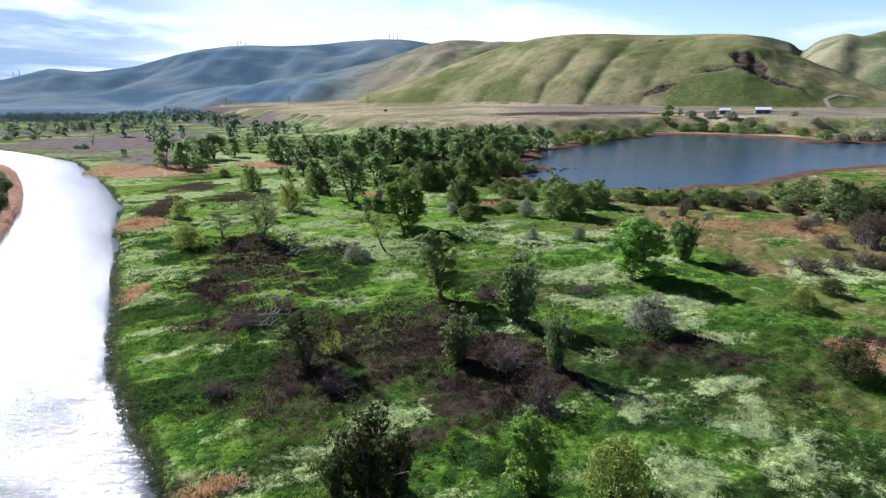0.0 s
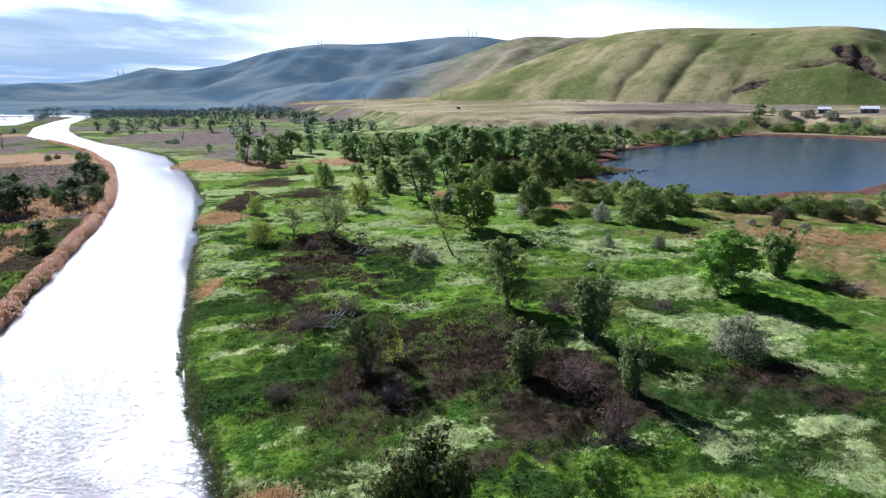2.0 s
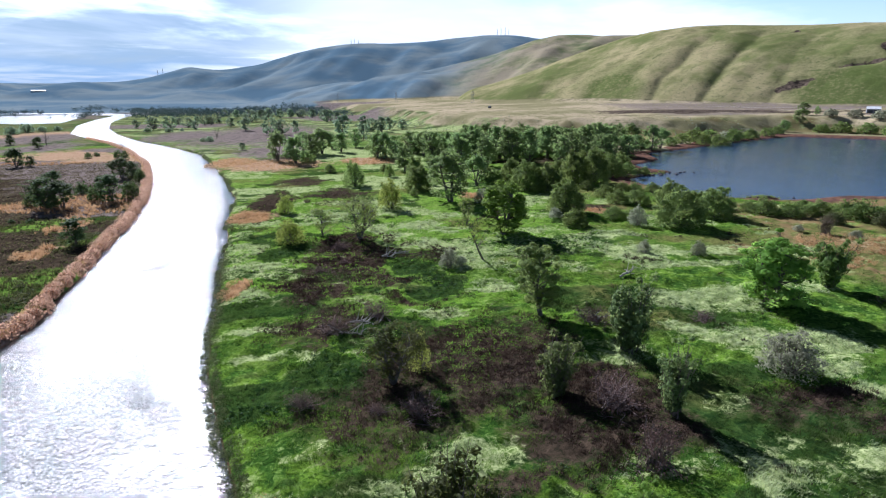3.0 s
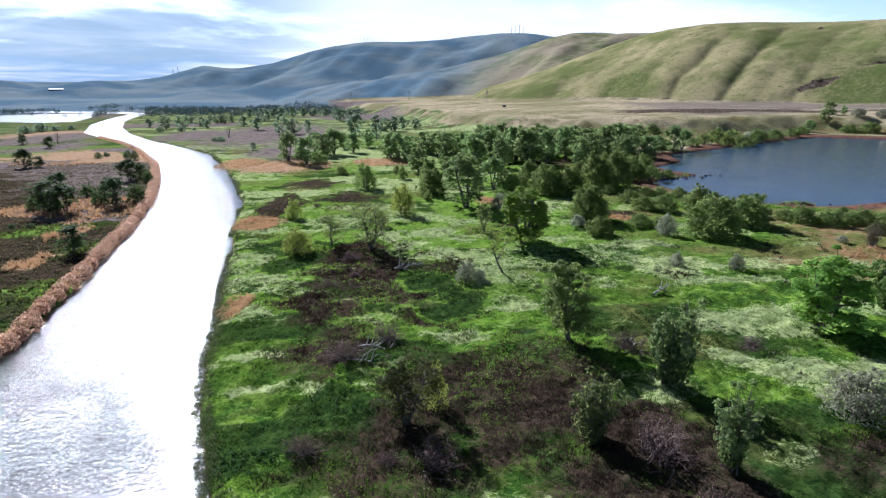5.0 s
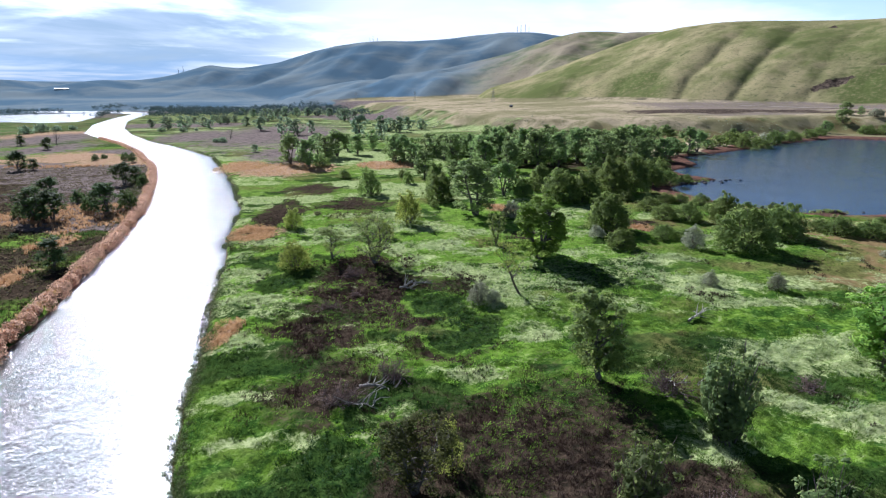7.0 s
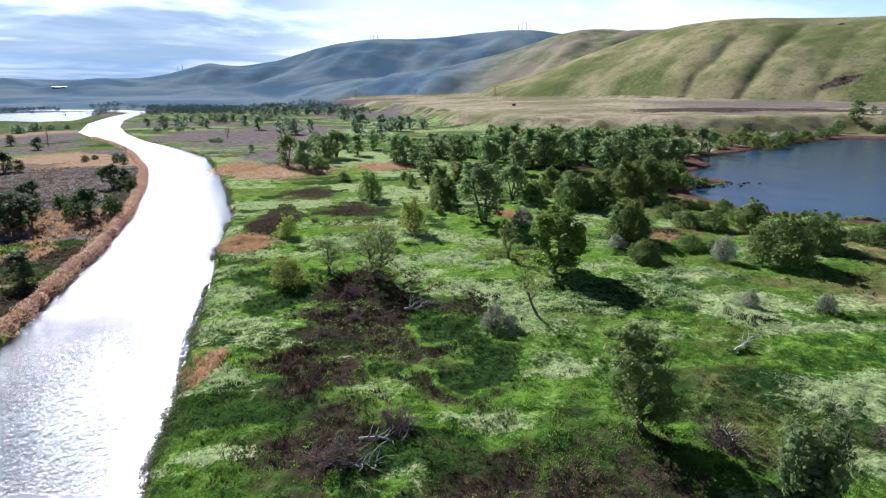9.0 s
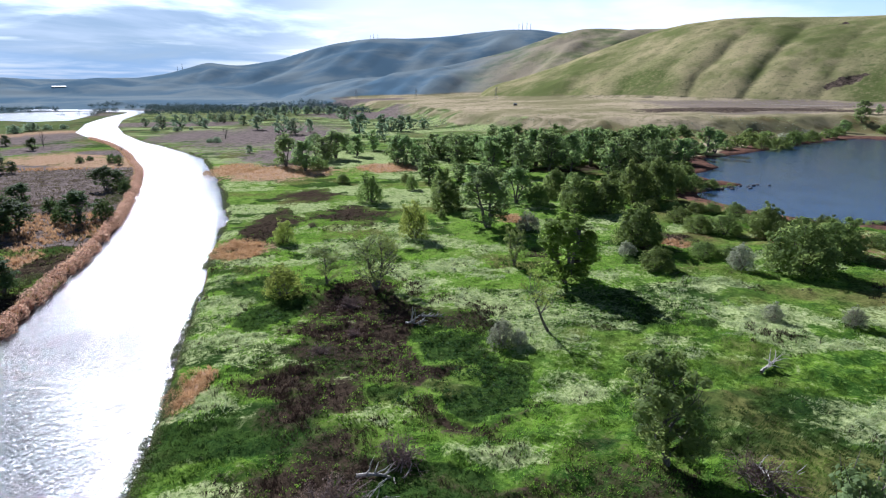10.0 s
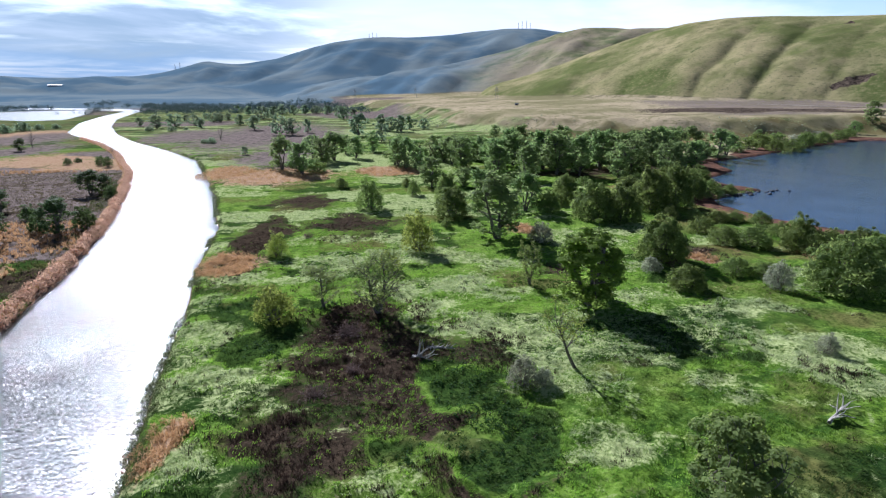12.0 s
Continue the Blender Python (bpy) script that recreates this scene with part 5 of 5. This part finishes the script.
def grow_meadow():
    x, y, z, cover, r = scatter(155000, 3, -82, 150, 30, 235)
    pale, brown, dry, purple, mud, deep = covers(x, y, cover)
    clump = 0.6 * fractal(x, y, 5, 3, 61) + r.uniform(-0.14, 0.14, x.size)
    thin = smooth(y + 30 * fractal(x, y, 25, 2, 79), 232, 165) * smooth(x / (0.5 + y / 470), 149, 120)
    land = (cover["wet"] > 1.2) & (west_side(x, y) < 0.5) & (r.uniform(0, 1, x.size) < thin)
    is_dry = land & (dry + 0.4 * clump > 0.5)
    is_brown = land & ~is_dry & (brown + 1.2 * clump + r.uniform(-0.2, 0.2, x.size) > 0.55)
    is_pale = land & ~is_dry & ~is_brown & (pale + clump > 0.56)
    is_green = land & ~is_dry & ~is_pale & (clump > -0.25) & (~is_brown | (r.uniform(0, 1, x.size) < 0.03 + 0.55 * smooth(fractal(x, y, 6, 3, 69), -0.05, 0.3))) & ((x < 50) | (fractal(x, y, 20, 3, 67) + 0.6 * smooth(x, 50, 110) < r.uniform(-0.1, 0.35, x.size)))
    is_brown = is_brown & ~is_green
    is_lime = is_green & (y + 45 * fractal(x, y, 30, 2, 77) + r.uniform(-8, 8, x.size) > 92 + 1.1 * np.clip(x - 12, 0, 60))
    is_green = is_green & ~is_lime
    is_deep = (is_green | is_lime) & (pale + clump < 0.42) & (deep + r.uniform(-0.25, 0.25, x.size) > 0.5)
    is_green, is_lime = is_green & ~is_deep, is_lime & ~is_deep
    tufts("rank_grass", (x[is_deep], y[is_deep]), RANK_GRASS, "rank dark green grass in the damper hollows", "grass", 6, 0.36, 0.05, 0.9, 13)
    tufts("meadow_grass", (x[is_green], y[is_green]), GRASS, "lush dark green meadow grass bent by wind", "grass", 6, 0.32, 0.045, 1.0, 1)
    tufts("lime_grass", (x[is_lime], y[is_lime]), LIME_GRASS, "bright lime green grass of the open meadow", "grass", 5, 0.32, 0.05, 1.0, 12)
    tufts("pale_grass", (x[is_pale], y[is_pale]), PALE_GRASS, "pale grass lodged in patches", "grass", 8, 0.38, 0.045, 1.2, 2)
    tufts("brown_weeds", (x[is_brown], y[is_brown]), WEED, "dead dark brown weeds", "weeds", 8, 0.5, 0.04, 0.8, 3, 0.4)
    wx, wy, wz, wcover, wr = scatter(30000, 4, -210, -70, 90, 330)
    _, wbrown, wdry, wpurple, _, _ = covers(wx, wy, wcover)
    wx, wy, across = wx, wy, (wcover["wet"] > 1.0) & (west_side(wx, wy) > 0.5)
    is_reed = across & (wx < -60) & (wdry + wr.uniform(-0.3, 0.3, wx.size) > 0.5)
    is_weed = across & (wx < -60) & ~is_reed & (wbrown + wpurple + wr.uniform(-0.4, 0.4, wx.size) > 0.6)
    is_blade = across & (wx < -60) & ~is_reed & ~is_weed
    tufts("west_weeds", (wx[is_weed], wy[is_weed]), DRAB, "dead brown weeds across the river", "weeds", 4, 0.4, 0.11, 1.1, 5)
    tufts("west_grass", (wx[is_blade], wy[is_blade]), OLIVE, "olive grass and scrub across the river", "grass", 6, 0.7, 0.07, 0.8, 6)
    tufts("west_reeds", (wx[is_reed], wy[is_reed]), REED, "dry tan reeds across the river", "reeds", 9, 1.1, 0.07, 0.7, 7, 0.2)
    tufts("dry_reeds", (x[is_dry], y[is_dry]), REED, "dry orange reeds on the bank", "reeds", 9, 0.6, 0.06, 0.7, 4, 0.15)


grow_meadow()


def herb_patches():
    """Mounds of dark green broad-leaved herbs in the wetter hollows."""
    rng = random.Random(21)
    centres = []
    r = np.random.RandomState(21)
    for px, py, wide, deep in LUSH_PATCHES:
        count = int(14 * wide * deep / 3)
        a, q = r.uniform(0, 2 * math.pi, count), r.uniform(0, 1.15, count) ** 0.6
        x, y = px + wide * q * np.cos(a) + r.normal(0, 0.8, count), py + deep * q * np.sin(a) + r.normal(0, 0.8, count)
        keep = fractal(x, y, 5, 2, 63) > -0.2
        x, y = x[keep], y[keep]
        centres.extend(zip(x, y, terrain(x, y)[0] + 0.12, r.uniform(0.25, 0.6, x.size)))
    corners = leaf_cloud(rng, centres, 1.0, 15 * len(centres), 0.13, 0.7)
    mesh = mesh_from("herb_patches", corners, 4)
    mesh.materials.append(DARK_HERB)
    tagged(new("herb_patches", mesh), "mounds of dark green broad-leaved herbs", "herbs", kind="stuff")


herb_patches()


def along_bank(line, side, count, last, low, deep, r, even=False):
    """Spots beside a bank line, from low to deep metres away from the water."""
    pts = np.array([p for p in line if 15 < p[1] < last], float)
    steps = np.concatenate([[0], np.cumsum(np.hypot(*np.diff(pts, axis=0).T))])
    at = steps[-1] * (np.linspace(0, 1, count) if even else r.uniform(0, 1, count) ** 1.4)
    along = np.stack([np.interp(at, steps, pts[:, k]) for k in (0, 1)], 1)
    ahead = np.stack([np.interp(np.minimum(at + 2, steps[-1]), steps, pts[:, k]) - np.interp(np.maximum(at - 2, 0), steps, pts[:, k]) for k in (0, 1)], 1)
    ahead /= np.linalg.norm(ahead, axis=1)[:, None]
    out = np.stack([ahead[:, 1], -ahead[:, 0]], 1) * side
    spot = along + out * (low + deep * r.uniform(0, 1, count))[:, None]
    return spot[:, 0], spot[:, 1]


def dry_mounds():
    """Fuzzy heaps of orange dead reeds on the dry patches near the river and in the meadow."""
    r = np.random.RandomState(31)
    xs, ys = [], []
    for px, py, wide, deep in DRY_PATCHES + DRY_MORE:
        if py < 330 and px > -90:
            count = int(min(420, 2.2 * wide * deep))
            a, q = r.uniform(0, 2 * math.pi, count), r.uniform(0, 1, count) ** 0.5
            xs.append(px + wide * q * np.cos(a))
            ys.append(py + deep * q * np.sin(a))
    x, y = np.concatenate(xs), np.concatenate(ys)
    mounds("dry_brush", x, y, 0.3, r.uniform(0.45, 1.1, x.size), REED, "fuzzy heaps of orange dead reeds", "reeds", 60, 0.10, 0.7)


def mounds(name, x, y, lift, radii, mat, label, category, leaves, size, flat):
    """Low fuzzy mounds of small leaves or blades."""
    centres = list(zip(x, y, np.maximum(terrain(x, y)[0], WATER_Z) + lift, radii))
    mesh = mesh_from(name, leaf_cloud(random.Random(len(x)), centres, 1.0, leaves * len(centres), size, flat), 4)
    mesh.materials.append(mat)
    tagged(new(name, mesh), label, category, kind="stuff")


def bank_reeds():
    """Rolls of reeds along the far bank, low scrub along the near one."""
    r = np.random.RandomState(8)
    x, y = along_bank(RIVER_WEST, -1, 2600, 560, 1.6, 1.6, r)
    keep = terrain(x, y)[1]["wet"] > -0.3
    tufts("bank_reeds", (x[keep], y[keep]), REED, "thick belt of dry tan reeds along the water", "reeds", 9, 0.9, 0.07, 0.8, 9, 0.2)
    x, y = along_bank(RIVER_WEST, -1, 150, 560, 0.9, 1.2, r, True)
    mounds("reed_rolls", x, y, 0.5, r.uniform(1.4, 2.5, x.size), ROLL, "lumpy rolls of dry pinkish reeds at the water's edge", "reeds", 800, 0.19, 0.85)
    x, y = along_bank(RIVER_EAST, 1, 3600, 420, -0.5, 2.2, r)
    keep = fractal(x, y, 9, 2, 71) > -0.12
    x, y = x[keep], y[keep]
    mounds("bank_scrub", x, y, 0.05, r.uniform(0.3, 1.0, x.size), BANK_LEAF, "low olive and brown scrub sloping to the river", "scrub", 42, 0.085, 0.55)
    x, y = np.concatenate([133 + r.normal(0, 3.5, 26), 120 + 11 * r.uniform(-1, 1, 30)]), np.concatenate([191 + r.normal(0, 0.8, 26), np.zeros(30)])
    y[26:] = 251 + 0.42 * (x[26:] - 113) + r.normal(0, 1.0, 30)
    mounds("islet_scrub", x, y, 0.25, r.uniform(0.5, 1.1, x.size), WILLOW, "low dark scrub on the lake islet and spit", "scrub", 60, 0.15, 0.7)
    x, y = along_bank(RIVER_WEST, -1, 1900, 330, 3.6, 6.0, r)
    keep = fractal(x, y, 14, 2, 73) > 0.0
    x, y = x[keep], y[keep]
    mounds("west_scrub", x, y, 0.1, r.uniform(0.5, 1.2, x.size), BANK_LEAF, "olive scrub behind the reeds across the river", "scrub", 40, 0.14, 0.6)


bank_reeds()
dry_mounds()


# ---- fallen logs, rocks, sheds, masts ----
def fallen_log(x, y, high, wide, seed):
    rng = random.Random(seed)
    log = new("fallen_log")
    tagged(log, "bleached fallen log with broken limbs in the grass", "log", "fallen logs")
    log.matrix_world = pose(x, y, ground_z(x, y), 0, 0, rng.uniform(-40, 40))
    verts, faces = [], []
    path, radii, _ = limb(rng, (-wide / 2, 0, 0.12), (1, 0.05, 0.05), wide, 0.24, 0.12, 6, 0.0)
    tube(verts, faces, path, radii, 7)
    part("trunk", mesh_of("trunk", verts, faces), DEADWOOD, log)
    for k in range(11):
        verts, faces = [], []
        p2, r2, _ = limb(rng, path[rng.randint(1, 5)], (rng.uniform(-0.2, 1), rng.uniform(-1, 1), rng.uniform(0.1, 0.9)), high * rng.uniform(0.7, 1.5), 0.11, 0.25, 4, 0.02)
        tube(verts, faces, p2, r2, 5)
        part("limb", mesh_of("limb", verts, faces), DEADWOOD, log)


for k, (x, y, high, wide) in enumerate([(-5.8, 87.5, 2.3, 4.4), (-3.7, 91.5, 1.9, 5.6), (93.7, 90.6, 1.7, 5.3), (35.9, 89.8, 2.6, 4.2), (-0.5, 129, 2.3, 1.2), (2.6, 132, 0.9, 4.3), (48.9, 110.7, 1.7, 4.7)]):
    fallen_log(x, y, high, max(wide, 2.5), 40 + k)


def rock(x, y, size, seed):
    rng = random.Random(seed)
    bm = bmesh.new()
    bmesh.ops.create_icosphere(bm, subdivisions=2, radius=size)
    for v in bm.verts:
        v.co *= 1 + 0.28 * noise.noise(v.co * (1.3 / size) + Vector((seed, 0, 0)))
        v.co.z *= 0.6
    mesh = bpy.data.meshes.new("rock")
    bm.to_mesh(mesh)
    mesh.materials.append(STONE)
    ob = tagged(new("rock", mesh), "dark basalt rock at the lake shore", "rock", "shore rocks")
    ob.matrix_world = pose(x, y, max(ground_z(x, y), WATER_Z) + size * 0.1, 0, 0, rng.uniform(0, 360))


rng = random.Random(77)
for k in range(26):
    along = k / 25
    rock(112 + 30 * along + rng.gauss(0, 1.2), 250 + 10 * along + rng.gauss(0, 1.6), rng.uniform(0.4, 1.2) * (1.1 - 0.5 * along), k)
for k in range(8):
    rock(133 + rng.gauss(0, 5), 191 + rng.gauss(0, 1.4), rng.uniform(0.4, 0.9), 50 + k)


def box_mesh(name, x0, x1, y0, y1, z0, z1):
    return mesh_of(name, [(x, y, z) for z in (z0, z1) for x, y in ((x0, y0), (x1, y0), (x1, y1), (x0, y1))], [(3, 2, 1, 0), (4, 5, 6, 7), (0, 1, 5, 4), (1, 2, 6, 5), (2, 3, 7, 6), (3, 0, 4, 7)])


def shed(azimuth, distance, wide, deep, high, label):
    x, y = distance * math.sin(radians(azimuth)), distance * math.cos(radians(azimuth))
    ob = tagged(new("shed"), label, "shed", "sheds below the hill")
    ob.matrix_world = pose(x, y, ground_z(x, y) - 0.2, 0, 0, -azimuth + 6)
    part("wall", box_mesh("wall", -wide / 2, wide / 2, -deep / 2, deep / 2, 0, high), GREY_SHEET, ob)
    e, t, top = wide / 2 + 0.4, 0.15, high + deep * 0.28
    ridge = [(-e, -deep / 2 - 0.5, high - 0.1), (e, -deep / 2 - 0.5, high - 0.1), (e, 0, top), (-e, 0, top), (e, deep / 2 + 0.5, high - 0.1), (-e, deep / 2 + 0.5, high - 0.1)]
    part("roof", mesh_of("roof", ridge + [(px, py, pz + t) for px, py, pz in ridge], [(0, 3, 2, 1), (3, 5, 4, 2), (6, 7, 8, 9), (9, 8, 10, 11), (0, 1, 7, 6), (4, 5, 11, 10), (1, 2, 8, 7), (2, 4, 10, 8), (3, 0, 6, 9), (5, 3, 9, 11)]), WHITE_SHEET, ob, "white metal roof")
    for k in (-1, 1):
        part("door", box_mesh("door", k * wide * 0.22 - 1.8, k * wide * 0.22 + 1.8, -deep / 2 - 0.06, -deep / 2 - 0.01, 0.2, high * 0.75), DOOR_DARK, ob)


shed(42.0, 715, 11, 8, 4.0, "grey farm shed with a white metal roof")
shed(45.0, 715, 15, 9, 4.5, "long grey farm shed with a white metal roof")
shed(-29.8, 2300, 40, 9, 3.0, "long distant hall with a white roof on the plain")


def mast(azimuth, distance, high):
    x, y = distance * math.sin(radians(azimuth)), distance * math.cos(radians(azimuth))
    ob = tagged(new("radio_mast"), "slender steel radio mast on the ridge", "mast", "ridge masts")
    ob.matrix_world = pose(x, y, ground_z(x, y) - 1, 0, 0, azimuth)
    for a in range(3):
        verts, faces = [], []
        c, s = math.cos(a * 2.094), math.sin(a * 2.094)
        tube(verts, faces, [(c, s, 0), (c * 0.6, s * 0.6, high)], [0.45, 0.35], 4)
        part("leg", mesh_of("leg", verts, faces), STEEL, ob)
    for k in range(1, 9):
        z = high * k / 9
        part("brace", box_mesh("brace", -1.0, 1.0, -0.9, 0.9, z, z + 0.4), STEEL, ob)


for azimuth, high in ((10.5, 36), (10.85, 42), (11.25, 44), (11.6, 34), (-3.6, 22), (-3.3, 26), (-2.9, 22), (-20.9, 24), (-20.5, 26)):
    mast(azimuth, 2990, high)


def sagebrush():
    """Low grey-green brush on the terrace, its scarp and the foot of the hill."""
    r = np.random.RandomState(12)
    az, far = np.radians(r.uniform(-8, 52, 5200)), r.uniform(430, 900, 5200)
    x, y = far * np.sin(az), far * np.cos(az)
    z, cover = terrain(x, y)
    keep = (cover["bench"] > -6) & (cover["bench"] < 48) & (fractal(x, y, 60, 3, 95) + 0.4 * smooth(cover["bench"], 40, 0) + r.uniform(-0.3, 0.3, x.size) > 0.42)
    centres = [(a, b, c + 0.5, s) for a, b, c, s in zip(x[keep], y[keep], z[keep], r.uniform(0.5, 1.1, keep.sum()))]
    corners = leaf_cloud(random.Random(3), centres, 1.0, 12 * len(centres), 0.42, 0.6)
    mesh = mesh_from("sagebrush", corners, 4)
    mesh.materials.append(SILVER)
    tagged(new("sagebrush", mesh), "scattered low sagebrush on the dry terrace", "brush", kind="stuff")


sagebrush()


def track(name, points, width, label):
    """A dirt road laid on the slope along points of compass angle and distance."""
    bm = bmesh.new()
    az = np.interp(np.linspace(0, len(points) - 1, 60), range(len(points)), [p[0] for p in points])
    far = np.interp(np.linspace(0, len(points) - 1, 60), range(len(points)), [p[1] for p in points])
    x, y = far * np.sin(np.radians(az)), far * np.cos(np.radians(az))
    ahead = np.stack([np.gradient(x), np.gradient(y)], 1)
    ahead /= np.linalg.norm(ahead, axis=1)[:, None]
    rows = []
    for k in range(60):
        side = (-ahead[k, 1] * width / 2, ahead[k, 0] * width / 2)
        ends = [(x[k] + s * side[0], y[k] + s * side[1]) for s in (-1, 1)]
        rows.append([bm.verts.new((a, b, ground_z(a, b) + 0.45)) for a, b in ends])
    for (a, b), (c, d) in zip(rows, rows[1:]):
        bm.faces.new((a, b, d, c))
    bmesh.ops.recalc_face_normals(bm, faces=bm.faces[:])
    mesh = bpy.data.meshes.new(name)
    bm.to_mesh(mesh)
    mesh.materials.append(GRAVEL)
    tagged(new(name, mesh), label, "road", kind="structure")


track("road", [(30, 775), (36, 760), (42, 752), (47, 748), (51, 752), (54, 765)], 5, "pale dirt road along the foot of the hill")
track("road_2", [(54, 800), (51.5, 812), (49.8, 830), (49.4, 850), (50.2, 872), (51.6, 880)], 5, "dirt track winding up the hill")


def pylon(azimuth, distance, high):
    x, y = distance * math.sin(radians(azimuth)), distance * math.cos(radians(azimuth))
    ob = tagged(new("power_pylon"), "distant grey lattice power pylon on the terrace", "pylon", "power pylons")
    ob.matrix_world = pose(x, y, ground_z(x, y) - 0.3, 0, 0, -azimuth + 20)
    for sx, sy in ((-1, -1), (1, -1), (1, 1), (-1, 1)):
        verts, faces = [], []
        tube(verts, faces, [(sx * 2.2, sy * 2.2, 0), (sx * 0.5, sy * 0.5, high)], [0.16, 0.12], 4)
        part("leg", mesh_of("leg", verts, faces), STEEL, ob)
    for k in range(3):
        z = high * (0.72 + 0.13 * k)
        part("crossarm", box_mesh("crossarm", -4.2 + k, 4.2 - k, -0.3, 0.3, z, z + 0.35), STEEL, ob)


for azimuth, distance in ((-5.1, 1350), (0.6, 1180), (8.2, 960)):
    pylon(azimuth, distance, 20)


def hut(azimuth, distance):
    x, y = distance * math.sin(radians(azimuth)), distance * math.cos(radians(azimuth))
    ob = tagged(new("hut"), "small dark hut alone on the dry terrace", "hut")
    ob.matrix_world = pose(x, y, ground_z(x, y) - 0.2, 0, 0, 15)
    part("wall", box_mesh("wall", -1.8, 1.8, -1.4, 1.4, 0, 2.3), DOOR_DARK, ob)
    part("roof", mesh_of("roof", [(-2.1, -1.7, 2.3), (2.1, -1.7, 2.3), (2.1, 1.7, 2.3), (-2.1, 1.7, 2.3), (-2.1, 0, 3.0), (2.1, 0, 3.0)], [(0, 1, 5, 4), (2, 3, 4, 5), (1, 2, 5), (3, 0, 4), (3, 2, 1, 0)]), STEEL, ob)


hut(9.9, 760)
